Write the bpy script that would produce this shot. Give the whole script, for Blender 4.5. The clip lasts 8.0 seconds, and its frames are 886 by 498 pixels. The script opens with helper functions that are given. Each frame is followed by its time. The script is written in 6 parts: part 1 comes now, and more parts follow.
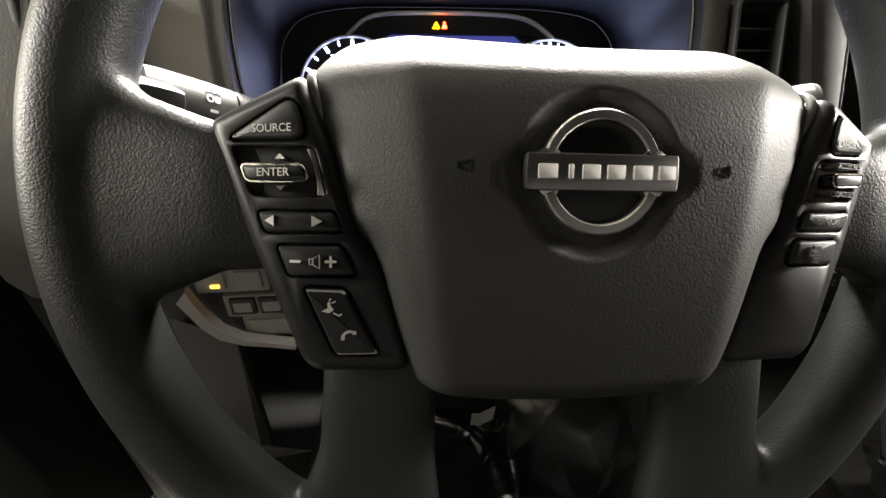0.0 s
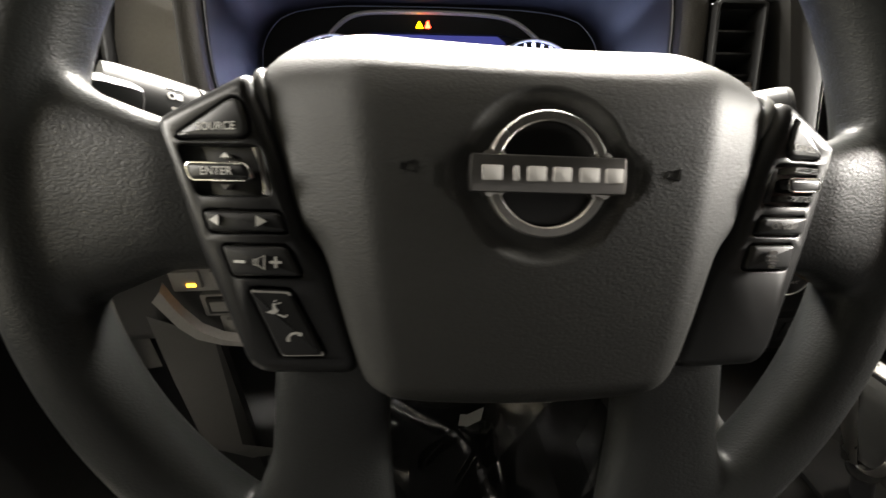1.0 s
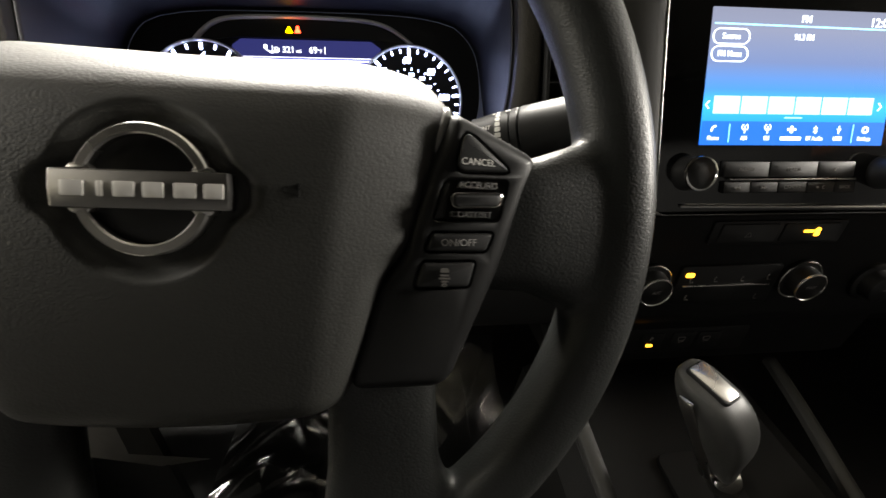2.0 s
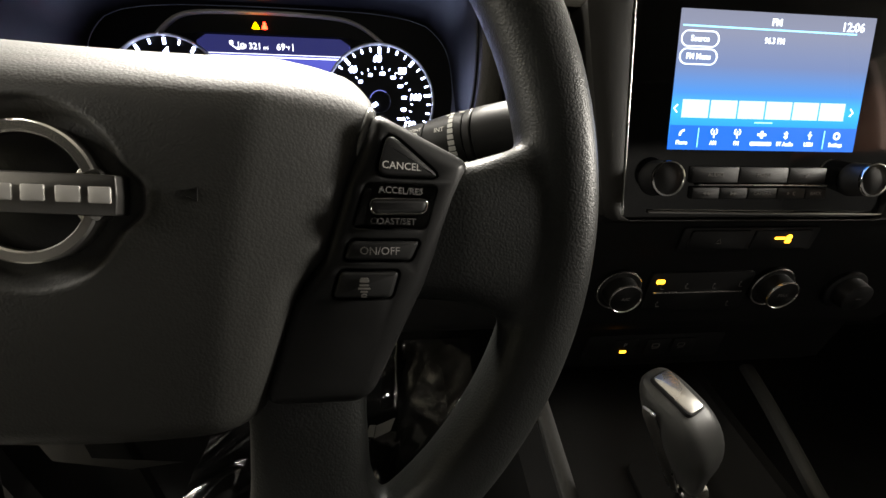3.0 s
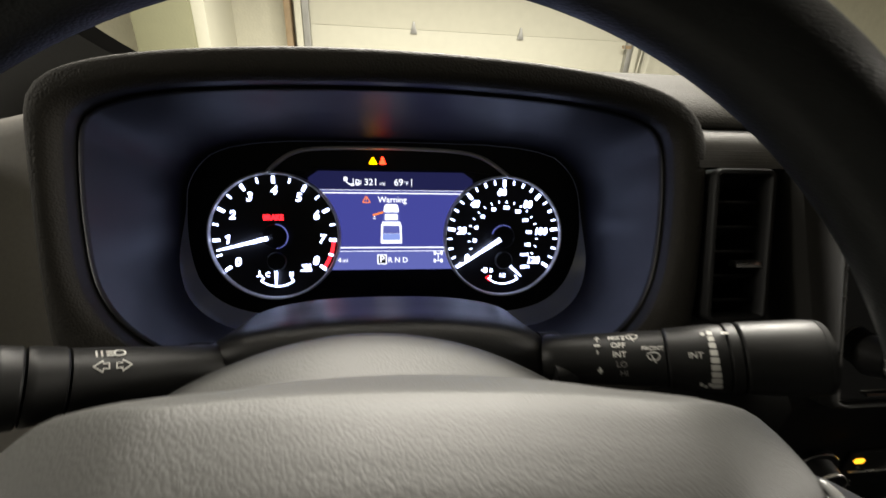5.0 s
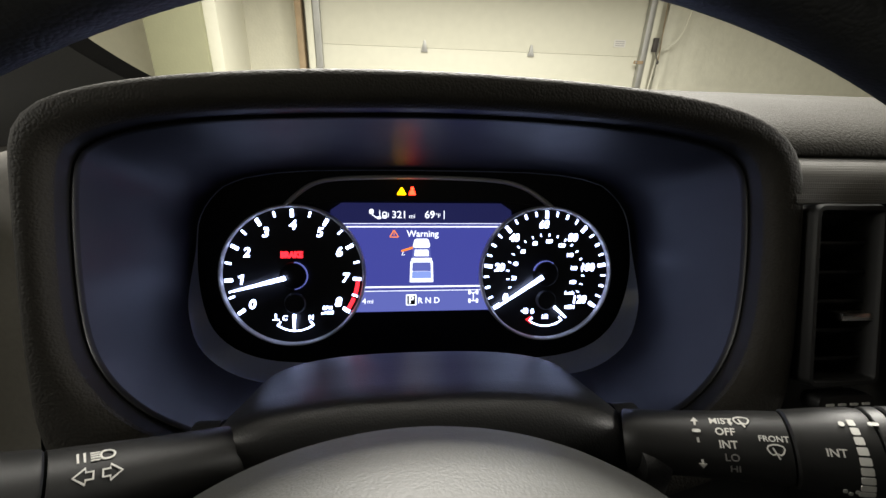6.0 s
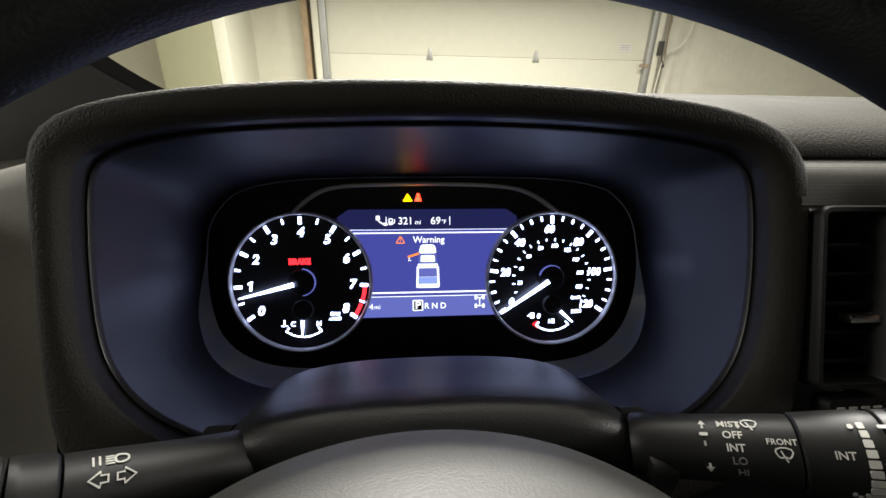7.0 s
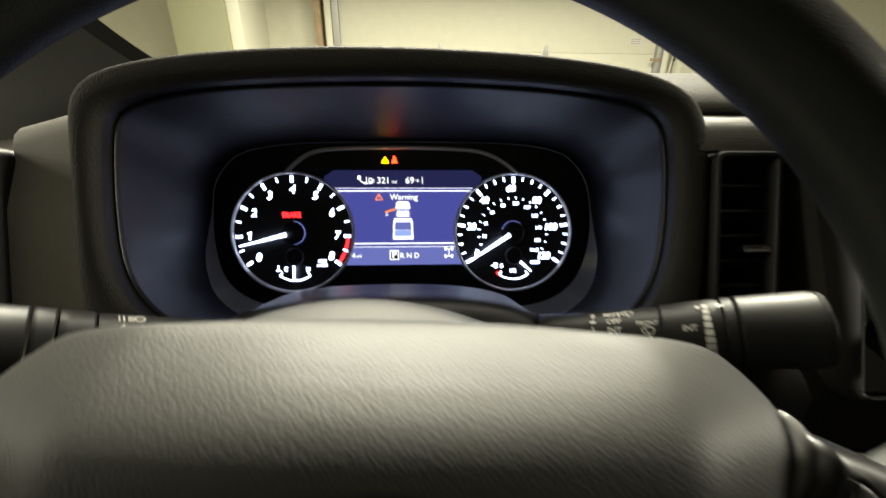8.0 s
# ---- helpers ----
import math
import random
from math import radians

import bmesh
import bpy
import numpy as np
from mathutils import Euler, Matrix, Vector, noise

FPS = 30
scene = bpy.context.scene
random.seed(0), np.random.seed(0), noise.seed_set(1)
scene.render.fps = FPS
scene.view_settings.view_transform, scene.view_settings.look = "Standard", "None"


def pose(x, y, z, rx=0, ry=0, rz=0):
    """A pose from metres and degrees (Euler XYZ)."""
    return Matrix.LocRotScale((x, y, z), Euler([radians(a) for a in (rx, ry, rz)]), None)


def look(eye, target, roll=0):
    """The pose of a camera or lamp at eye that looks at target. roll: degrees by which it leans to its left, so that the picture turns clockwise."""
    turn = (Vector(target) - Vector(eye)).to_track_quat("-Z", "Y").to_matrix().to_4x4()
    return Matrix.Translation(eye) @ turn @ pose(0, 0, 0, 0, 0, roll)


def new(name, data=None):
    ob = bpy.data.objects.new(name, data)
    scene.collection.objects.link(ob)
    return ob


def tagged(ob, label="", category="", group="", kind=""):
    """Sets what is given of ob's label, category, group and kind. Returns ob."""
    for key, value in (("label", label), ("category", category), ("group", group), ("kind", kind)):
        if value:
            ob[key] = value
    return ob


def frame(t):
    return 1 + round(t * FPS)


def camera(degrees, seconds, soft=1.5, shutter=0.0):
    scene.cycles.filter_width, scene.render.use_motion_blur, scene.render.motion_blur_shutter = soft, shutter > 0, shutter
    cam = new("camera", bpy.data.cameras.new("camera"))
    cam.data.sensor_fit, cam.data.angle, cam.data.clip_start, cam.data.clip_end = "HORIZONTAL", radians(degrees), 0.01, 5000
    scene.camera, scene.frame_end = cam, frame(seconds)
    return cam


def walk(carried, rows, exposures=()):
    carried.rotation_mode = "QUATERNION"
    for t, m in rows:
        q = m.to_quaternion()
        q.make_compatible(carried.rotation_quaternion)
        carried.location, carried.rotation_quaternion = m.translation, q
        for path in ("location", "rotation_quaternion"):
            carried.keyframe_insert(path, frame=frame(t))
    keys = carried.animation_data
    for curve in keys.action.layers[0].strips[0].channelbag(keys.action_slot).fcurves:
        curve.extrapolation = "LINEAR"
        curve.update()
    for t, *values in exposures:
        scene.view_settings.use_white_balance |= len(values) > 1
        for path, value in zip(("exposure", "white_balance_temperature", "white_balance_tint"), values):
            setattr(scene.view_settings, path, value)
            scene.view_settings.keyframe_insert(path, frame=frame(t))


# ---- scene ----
from mathutils import geometry

cam = camera(93.2, 8.0, 1.5, 0.4)
PATH = [
    (0, (-0.043, 0.102, 1.291), (0.153, 1.776, 0.215), 1.5),
    (0.5, (-0.046, 0.104, 1.29), (0.158, 1.781, 0.22), 2.0),
    (1, (-0.024, 0.102, 1.291), (0.175, 1.776, 0.215), 2.1),
    (1.5, (0.042, 0.1, 1.289), (0.232, 1.778, 0.217), 2.1),
    (2, (0.109, 0.098, 1.296), (0.31, 1.779, 0.232), 2.4),
    (3.5, (0.139, 0.113, 1.295), (0.355, 1.793, 0.231), 3.6),
    (4, (0.109, 0.13, 1.328), (0.309, 1.816, 0.271), 3.4),
    (4.5, (0.068, 0.169, 1.353), (0.267, 1.858, 0.314), 3.5),
    (5, (0.018, 0.213, 1.351), (0.257, 1.99, 0.467), 3.1),
    (6.3, (0.0, 0.262, 1.351), (0.187, 2.079, 0.537), 2.0),
    (6.5, (0.0, 0.259, 1.35), (0.182, 2.081, 0.546), 1.8),
    (7, (0.001, 0.257, 1.352), (0.166, 2.082, 0.552), 1.3),
    (7.5, (-0.001, 0.245, 1.35), (0.155, 2.073, 0.554), 1.1),
    (8, (0.035, 0.194, 1.336), (0.134, 2.017, 0.528), 0.8),
]
EXPOSURES = [(0, 2.05, 6500, 13), (1.0, 2.05, 6500, 13), (2.0, 1.35, 6600, 12), (3.5, 0.98, 6700, 12), (4.5, 0.25, 6800, 12), (5.2, 0.05, 6600, 11), (6.5, 0.2, 6400, 11), (7.3, 0.22, 6400, 11), (8.0, 0.3, 7200, 3)]
walk(cam, [(t, look(eye, target, roll)) for t, eye, target, roll in PATH], EXPOSURES)

# ---------------------------------------------------------------- light
world = bpy.data.worlds.new("world")
scene.world = world
world.use_nodes = True
world.node_tree.nodes["Background"].inputs[0].default_value = (1.0, 0.97, 0.88, 1)
world.node_tree.nodes["Background"].inputs[1].default_value = 0.008


def tube_lamp(name, m, length, width, power, colour=(1.0, 0.965, 0.87)):
    """A rectangular lamp, for garage tubes and added fills; it shines along its own -z."""
    data = bpy.data.lights.new(name, "AREA")
    data.shape, data.size, data.size_y, data.energy, data.color = "RECTANGLE", length, width, power, colour
    ob = new(name, data)
    ob.matrix_world = m
    return ob


tube_lamp("unseen_overhead_light", pose(0.4, 2.20, 2.62, -25), 2.6, 0.25, 285)
# Second overhead lamp is an added fill for the gradient below the crest.
tube_lamp("unseen_overhead_light", pose(0.0, 1.38, 2.62, -14), 2.6, 0.25, 45)
# Unseen side fills, added to light the rim and cover from both sides.
tube_lamp("added_side_fill", look((2.9, 0.40, 1.90), (0.15, 0.25, 1.25)), 0.4, 0.6, 47)
tube_lamp("added_side_fill", look((-2.3, 0.30, 2.0), (-0.15, 0.30, 1.20)), 0.4, 0.9, 17)

# ---------------------------------------------------------------- helpers for shapes


def thing(name, m, label, category, group="", kind=""):
    ob = new(name)
    ob.empty_display_size = 0.02
    ob.matrix_basis = m
    return tagged(ob, label, category, group, kind)


def mesh_of(name, bm, smooth=True):
    me = bpy.data.meshes.new(name)
    bmesh.ops.recalc_face_normals(bm, faces=bm.faces)
    if smooth:
        for f in bm.faces:
            f.smooth = True
        for e in bm.edges:
            if len(e.link_faces) == 2 and e.calc_face_angle(0) > 0.7:
                e.smooth = False
    bm.to_mesh(me)
    bm.free()
    return me


def part(name, bm, material, parent=None, label="", m=None, smooth=True):
    me = bm if isinstance(bm, bpy.types.Mesh) else mesh_of(name, bm, smooth)
    me.materials.clear()
    me.materials.append(material)
    ob = new(name, me)
    ob.parent = parent
    if m is not None:
        ob.matrix_basis = m
    return tagged(ob, label)


def setting(name, bm, material, label, category, m=None, smooth=True):
    return tagged(part(name, bm, material, None, "", m, smooth), label, category, "", "structure")


def chaikin(poly, times=2, closed=True):
    for _ in range(times):
        out = []
        n = len(poly)
        for i in range(n if closed else n - 1):
            a, b = poly[i], poly[(i + 1) % n]
            out.append(tuple(p * 0.75 + q * 0.25 for p, q in zip(a, b)))
            out.append(tuple(p * 0.25 + q * 0.75 for p, q in zip(a, b)))
        if not closed:
            out = [poly[0]] + out + [poly[-1]]
        poly = out
    return poly


def rounded(w, h, r, n=5, cx=0.0, cy=0.0):
    out = []
    for k, (sx, sy) in enumerate(((1, 1), (-1, 1), (-1, -1), (1, -1))):
        for i in range(n + 1):
            a = (k + i / n) * math.pi / 2
            out.append((cx + sx * (w / 2 - r) + r * math.cos(a), cy + sy * (h / 2 - r) + r * math.sin(a)))
    return out


def soft_poly(poly, r, n=4):
    """A polygon with its corners rounded by about r."""
    out = []
    k = len(poly)
    for i in range(k):
        p, a, b = Vector(poly[i]), Vector(poly[i - 1]), Vector(poly[(i + 1) % k])
        da, db = min(r, (a - p).length * 0.45), min(r, (b - p).length * 0.45)
        s, e = p + (a - p).normalized() * da, p + (b - p).normalized() * db
        for j in range(n + 1):
            f = j / n
            q = s * (1 - f) ** 2 + p * 2 * f * (1 - f) + e * f * f
            out.append((q.x, q.y))
    return out


def star(poly, n, cx=0.0, cy=0.0):
    """The outline cast from one centre at n even angles."""
    pts = []
    k = len(poly)
    for i in range(n):
        a = 2 * math.pi * i / n
        dx, dy = math.cos(a), math.sin(a)
        best = None
        for j in range(k):
            x1, y1 = poly[j][0] - cx, poly[j][1] - cy
            x2, y2 = poly[(j + 1) % k][0] - cx, poly[(j + 1) % k][1] - cy
            ex, ey = x2 - x1, y2 - y1
            den = dx * ey - dy * ex
            if abs(den) < 1e-12:
                continue
            t = (x1 * ey - y1 * ex) / den
            s = (x1 * dy - y1 * dx) / den
            if t > 0 and -1e-9 <= s <= 1 + 1e-9 and (best is None or t > best):
                best = t
        pts.append((cx + dx * best, cy + dy * best))
    return pts


def loft(rings, close=True, cap_start=False, cap_end=False):
    """Skin between rings of as many points each."""
    bm = bmesh.new()
    vs = [[bm.verts.new(p) for p in ring] for ring in rings]
    n = len(rings[0])
    for a, b in zip(vs, vs[1:]):
        for i in range(n if close else n - 1):
            j = (i + 1) % n
            bm.faces.new((a[i], a[j], b[j], b[i]))
    if cap_start:
        bm.faces.new(vs[0])
    if cap_end:
        bm.faces.new(vs[-1])
    return bm


def inset(poly, d):
    """The outline drawn in by d (out: minus)."""
    n = len(poly)
    area = sum(poly[i][0] * poly[(i + 1) % n][1] - poly[(i + 1) % n][0] * poly[i][1] for i in range(n))
    s = 1 if area > 0 else -1
    out = []
    for i in range(n):
        p, a, b = Vector(poly[i]), Vector(poly[i - 1]), Vector(poly[(i + 1) % n])
        u, v = (p - a), (b - p)
        if u.length < 1e-9 or v.length < 1e-9:
            out.append(tuple(p))
            continue
        u.normalize(), v.normalize()
        nrm = Vector((-u.y - v.y, u.x + v.x))
        if nrm.length < 1e-6:
            nrm = Vector((-u.y, u.x))
        nrm.normalize()
        c = max(0.5, nrm.dot(Vector((-u.y, u.x))))
        out.append((p.x + s * nrm.x * d / c, p.y + s * nrm.y * d / c))
    return out


def slab(poly, z0, z1, bevel=0.0, steps=2):
    """A flat piece with a rounded upper edge."""
    rings = [[(x, y, z0) for x, y in poly]]
    if bevel > 0:
        for k in range(steps + 1):
            a = k / steps * math.pi / 2
            q = inset(poly, bevel * (1 - math.cos(a)))
            rings.append([(x, y, z1 - bevel + bevel * math.sin(a)) for x, y in q])
    else:
        rings.append([(x, y, z1) for x, y in poly])
    return loft(rings, True, True, True)


def frame_ring(outer, inner, z0, z1, bevel=0.0):
    """A closed band between two outlines of as many points."""
    b = bevel
    rings = [[(x, y, z0) for x, y in outer]]
    rings.append([(x, y, z1 - b) for x, y in outer])
    if b:
        rings.append([(x, y, z1) for x, y in [(o[0] + (i[0] - o[0]) * 0.25, o[1] + (i[1] - o[1]) * 0.25) for o, i in zip(outer, inner)]])
        rings.append([(x, y, z1) for x, y in [(o[0] + (i[0] - o[0]) * 0.75, o[1] + (i[1] - o[1]) * 0.75) for o, i in zip(outer, inner)]])
    rings.append([(x, y, z1 - b) for x, y in inner])
    rings.append([(x, y, z0) for x, y in inner])
    rings.append(rings[0])
    bm = loft(rings[:-1])
    bm.verts.ensure_lookup_table()
    n = len(outer)
    last = (len(rings) - 2) * n
    for i in range(n):
        j = (i + 1) % n
        bm.faces.new((bm.verts[last + i], bm.verts[last + j], bm.verts[j], bm.verts[i]))
    return bm


def sweep(path, section, close=False, caps=True, up=(0, 0, 1)):
    """Carries a section (x sideways, y along up) along a path; section may be a function of 0..1."""
    pts = [Vector(p) for p in path]
    n = len(pts)
    rings = []
    for i, p in enumerate(pts):
        if close:
            d = pts[(i + 1) % n] - pts[i - 1]
        else:
            d = pts[min(i + 1, n - 1)] - pts[max(i - 1, 0)]
        d.normalize()
        side = d.cross(Vector(up)).normalized()
        top = side.cross(d)
        sec = section(i / max(1, n - 1)) if callable(section) else section
        rings.append([tuple(p + side * x + top * y) for x, y in sec])
    if close:
        rings.append(rings[0])
        bm = loft(rings)
        bmesh.ops.remove_doubles(bm, verts=bm.verts, dist=1e-7)
        return bm
    return loft(rings, True, caps, caps)


def oval(a, b, n=16, power=2.0):
    out = []
    for i in range(n):
        t = 2 * math.pi * i / n
        c, s = math.cos(t), math.sin(t)
        out.append((a * math.copysign(abs(c) ** (2 / power), c), b * math.copysign(abs(s) ** (2 / power), s)))
    return out


def lathe(profile, n=32):
    """Turns (r, z) pairs round z."""
    rings = [[(r * math.cos(2 * math.pi * i / n), r * math.sin(2 * math.pi * i / n), z) for i in range(n)] for r, z in profile]
    return loft(rings, True, profile[0][0] > 1e-6, profile[-1][0] > 1e-6)


def box(x0, x1, y0, y1, z0, z1, bevel=0.0):
    bm = bmesh.new()
    bmesh.ops.create_cube(bm, size=1.0)
    for v in bm.verts:
        v.co = Vector(((x0 + x1) / 2 + v.co.x * (x1 - x0), (y0 + y1) / 2 + v.co.y * (y1 - y0), (z0 + z1) / 2 + v.co.z * (z1 - z0)))
    if bevel:
        bmesh.ops.bevel(bm, geom=bm.edges[:], offset=bevel, segments=2, affect="EDGES", profile=0.6)
    return bm


def join(*bms):
    out = bmesh.new()
    for b in bms:
        me = bpy.data.meshes.new("join")
        b.to_mesh(me)
        b.free()
        out.from_mesh(me)
        bpy.data.meshes.remove(me)
    return out


def moved(bm, m):
    bmesh.ops.transform(bm, matrix=m, verts=bm.verts)
    return bm


def ribbon(path, width, z0=0.0, z1=0.0004, close=False):
    """A thin raised stroke along points in the plane."""
    sec = [(-width / 2, z0), (width / 2, z0), (width / 2, z1), (-width / 2, z1)]
    return sweep([(x, y, 0) for x, y in path], sec, close)


def arc(cx, cy, r, a0, a1, n=24, ry=None):
    ry = r if ry is None else ry
    return [(cx + r * math.cos(radians(a0 + (a1 - a0) * i / n)), cy + ry * math.sin(radians(a0 + (a1 - a0) * i / n))) for i in range(n + 1)]


def words(text, size, x=0.0, y=0.0, z=0.0, thick=0.0002, shear=0.0, bold=0.0, align="CENTER", stretch=1.0):
    """Raised letters in the plane, centred at a point; size is the letters' height."""
    cu = bpy.data.curves.new("letters", "FONT")
    cu.body, cu.size, cu.extrude, cu.shear, cu.offset = text, size * 1.38, thick, shear, bold
    cu.align_x, cu.align_y, cu.resolution_u = align, "CENTER", 3
    ob = bpy.data.objects.new("letters", cu)
    scene.collection.objects.link(ob)
    me = bpy.data.meshes.new_from_object(ob.evaluated_get(bpy.context.evaluated_depsgraph_get()))
    bpy.data.objects.remove(ob)
    bpy.data.curves.remove(cu)
    bm = bmesh.new()
    bm.from_mesh(me)
    bpy.data.meshes.remove(me)
    for v in bm.verts:
        v.co = Vector((v.co.x * stretch + x, v.co.y + y, v.co.z + z))
    return bm


# ---------------------------------------------------------------- materials


def material(name, colour, rough=0.5, metal=0.0, grain=None, vary=0.12, coat=0.0, spec=0.5, wear=0.0):
    """A surface with colour and gloss that vary at two scales. grain: (cells per metre, depth in metres, kind)."""
    m = bpy.data.materials.new(name)
    m.use_nodes = True
    nt = m.node_tree
    b = nt.nodes["Principled BSDF"]
    b.inputs["Metallic"].default_value = metal
    b.inputs["Specular IOR Level"].default_value = spec
    b.inputs["Coat Weight"].default_value = coat
    b.inputs["Coat Roughness"].default_value = 0.06
    tc = nt.nodes.new("ShaderNodeTexCoord")

    def tex(scale, detail):
        t = nt.nodes.new("ShaderNodeTexNoise")
        t.inputs["Scale"].default_value = scale
        t.inputs["Detail"].default_value = detail
        nt.links.new(tc.outputs["Object"], t.inputs["Vector"])
        return t

    big, fine = tex(14, 3), tex(420, 2)
    add = nt.nodes.new("ShaderNodeMath")
    add.operation = "ADD"
    nt.links.new(big.outputs[0], add.inputs[0])
    nt.links.new(fine.outputs[0], add.inputs[1])
    ramp = nt.nodes.new("ShaderNodeMapRange")
    ramp.inputs[1].default_value, ramp.inputs[2].default_value = 0.6, 1.4
    ramp.inputs[3].default_value, ramp.inputs[4].default_value = 1 - vary, 1 + vary
    nt.links.new(add.outputs[0], ramp.inputs[0])
    mul = nt.nodes.new("ShaderNodeVectorMath")
    mul.operation = "SCALE"
    mul.inputs[0].default_value = colour[:3]
    nt.links.new(ramp.outputs[0], mul.inputs["Scale"])
    nt.links.new(mul.outputs[0], b.inputs["Base Color"])
    rr = nt.nodes.new("ShaderNodeMapRange")
    rr.inputs[1].default_value, rr.inputs[2].default_value = 0.3, 0.7
    rr.inputs[3].default_value, rr.inputs[4].default_value = max(0.02, rough - 0.06 - wear), min(1, rough + 0.06)
    nt.links.new(big.outputs[0], rr.inputs[0])
    nt.links.new(rr.outputs[0], b.inputs["Roughness"])
    if grain:
        cells, depth, kind = grain
        bump = nt.nodes.new("ShaderNodeBump")
        bump.inputs["Distance"].default_value = depth
        bump.inputs["Strength"].default_value = 1.0
        if kind == "leather":
            warp = tex(cells * 0.35, 1)
            mix = nt.nodes.new("ShaderNodeVectorMath")
            mix.operation = "MULTIPLY_ADD"
            mix.inputs[1].default_value = (1.2 / cells,) * 3
            nt.links.new(warp.outputs["Color"], mix.inputs[0])
            nt.links.new(tc.outputs["Object"], mix.inputs[2])
            vo = nt.nodes.new("ShaderNodeTexVoronoi")
            vo.inputs["Scale"].default_value = cells
            vo.feature = "F1"
            nt.links.new(mix.outputs[0], vo.inputs["Vector"])
            inv = nt.nodes.new("ShaderNodeMath")
            inv.operation = "SUBTRACT"
            inv.inputs[0].default_value = 1.0
            nt.links.new(vo.outputs["Distance"], inv.inputs[1])
            nt.links.new(inv.outputs[0], bump.inputs["Height"])
        elif kind == "weave":
            vo = nt.nodes.new("ShaderNodeTexVoronoi")
            vo.inputs["Scale"].default_value = cells
            vo.inputs["Randomness"].default_value = 0.05
            nt.links.new(tc.outputs["Object"], vo.inputs["Vector"])
            nt.links.new(vo.outputs["Distance"], bump.inputs["Height"])
        else:
            gr = tex(cells, 3)
            nt.links.new(gr.outputs[0], bump.inputs["Height"])
        nt.links.new(bump.outputs[0], b.inputs["Normal"])
    return m


def glow(name, colour, strength):
    m = bpy.data.materials.new(name)
    m.use_nodes = True
    b = m.node_tree.nodes["Principled BSDF"]
    b.inputs["Base Color"].default_value = (0.02, 0.02, 0.02, 1)
    b.inputs["Roughness"].default_value = 0.3
    b.inputs["Emission Color"].default_value = (*colour, 1)
    b.inputs["Emission Strength"].default_value = strength
    return m


RIM = material("rim_urethane", (0.016, 0.017, 0.016), 0.44, 0, (900, 0.00012, "leather"), 0.12, 0.0, 0.40)
COVER = material("cover_grain", (0.026, 0.026, 0.0235), 0.56, 0, (1000, 0.00009, "leather"), 0.10, 0.0, 0.40)
STALK = material("stalk_black_plastic", (0.014, 0.014, 0.0135), 0.46, 0, (2600, 0.00002, "noise"), 0.08, 0.0, 0.30)
POD = material("satin_black_plastic", (0.012, 0.012, 0.012), 0.38, 0, (2600, 0.00002, "noise"), 0.10, 0.0, 0.35)
KEY = material("key_black_plastic", (0.013, 0.013, 0.013), 0.40, 0, (2600, 0.00002, "noise"), 0.08, 0.0, 0.40)
GLOSS = material("piano_black", (0.004, 0.004, 0.004), 0.09, 0, None, 0.05, 0.6)
DARK = material("matt_black_plastic", (0.010, 0.010, 0.010), 0.62, 0, (1500, 0.00006, "noise"), 0.10, 0.0, 0.3)
DASH = material("dash_grain", (0.031, 0.0285, 0.024), 0.68, 0, (700, 0.00026, "leather"), 0.10, 0.0, 0.25)
DASHTOP = material("dash_top_grain", (0.036, 0.034, 0.029), 0.72, 0, (600, 0.00030, "leather"), 0.10, 0.0, 0.07)
# Paled base puts in the side light that no lamp gives the panel.
DASHSOFT = material("dash_grain_paled", (0.32, 0.305, 0.28), 0.60, 0, (1500, 0.00006, "leather"), 0.08)
TRIM = material("dash_dotted_trim", (0.050, 0.047, 0.041), 0.50, 0, (900, 0.00018, "weave"), 0.06)
SURROUND = material("stack_surround", (0.024, 0.023, 0.021), 0.60, 0, (1500, 0.00006, "leather"), 0.08, 0.0, 0.25)
VENTBLACK = material("vent_black", (0.007, 0.007, 0.007), 0.5, 0, (2000, 0.00003, "noise"), 0.08, 0.0, 0.3)
CONSOLE = material("console_black", (0.009, 0.009, 0.009), 0.66, 0, (900, 0.00010, "leather"), 0.1, 0.0, 0.3)
GREY = material("grey_trim_plastic", (0.34, 0.33, 0.31), 0.55, 0, (1600, 0.00006, "noise"), 0.08)
JAMBGREY = material("jamb_grey", (0.10, 0.097, 0.092), 0.5, 0, (700, 0.0001, "leather"), 0.08)
# For an unseen wall that only gives glossy parts a brown reflection.
BROWN = material("reflected_brown", (0.11, 0.052, 0.035), 0.7, 0, (500, 0.0002, "leather"), 0.1)
RAILGREY = material("console_rail_plastic", (0.05, 0.05, 0.048), 0.5, 0, (900, 0.0001, "leather"), 0.1)
LEVERBLACK = material("lever_black_plastic", (0.060, 0.060, 0.057), 0.38, 0, (1300, 0.00005, "leather"), 0.10)
LOWER = material("lower_dark_plastic", (0.022, 0.022, 0.022), 0.60, 0, (900, 0.00014, "leather"), 0.10)
# Pale blue base paints the gauges' glow onto the bevel.
LENSBEVEL = material("lens_bevel_glow", (0.50, 0.57, 0.88), 0.20, 0, None, 0.05, 0.3)
# Blue in this near-black base stands in for display glow.
FUNNEL = material("binnacle_blue_tint", (0.013, 0.0135, 0.021), 0.42, 0, (1800, 0.00003, "noise"), 0.06, 0.0, 0.50)
HUMP = material("column_hump", (0.018, 0.018, 0.018), 0.40, 0, (1000, 0.00009, "leather"), 0.08, 0.0, 0.50)
# Lighter than the pod, to paint the highlight along its inner shoulder.
SEAMSHEEN = material("shoulder_sheen", (0.16, 0.16, 0.155), 0.22, 0, None, 0.06, 0.4)
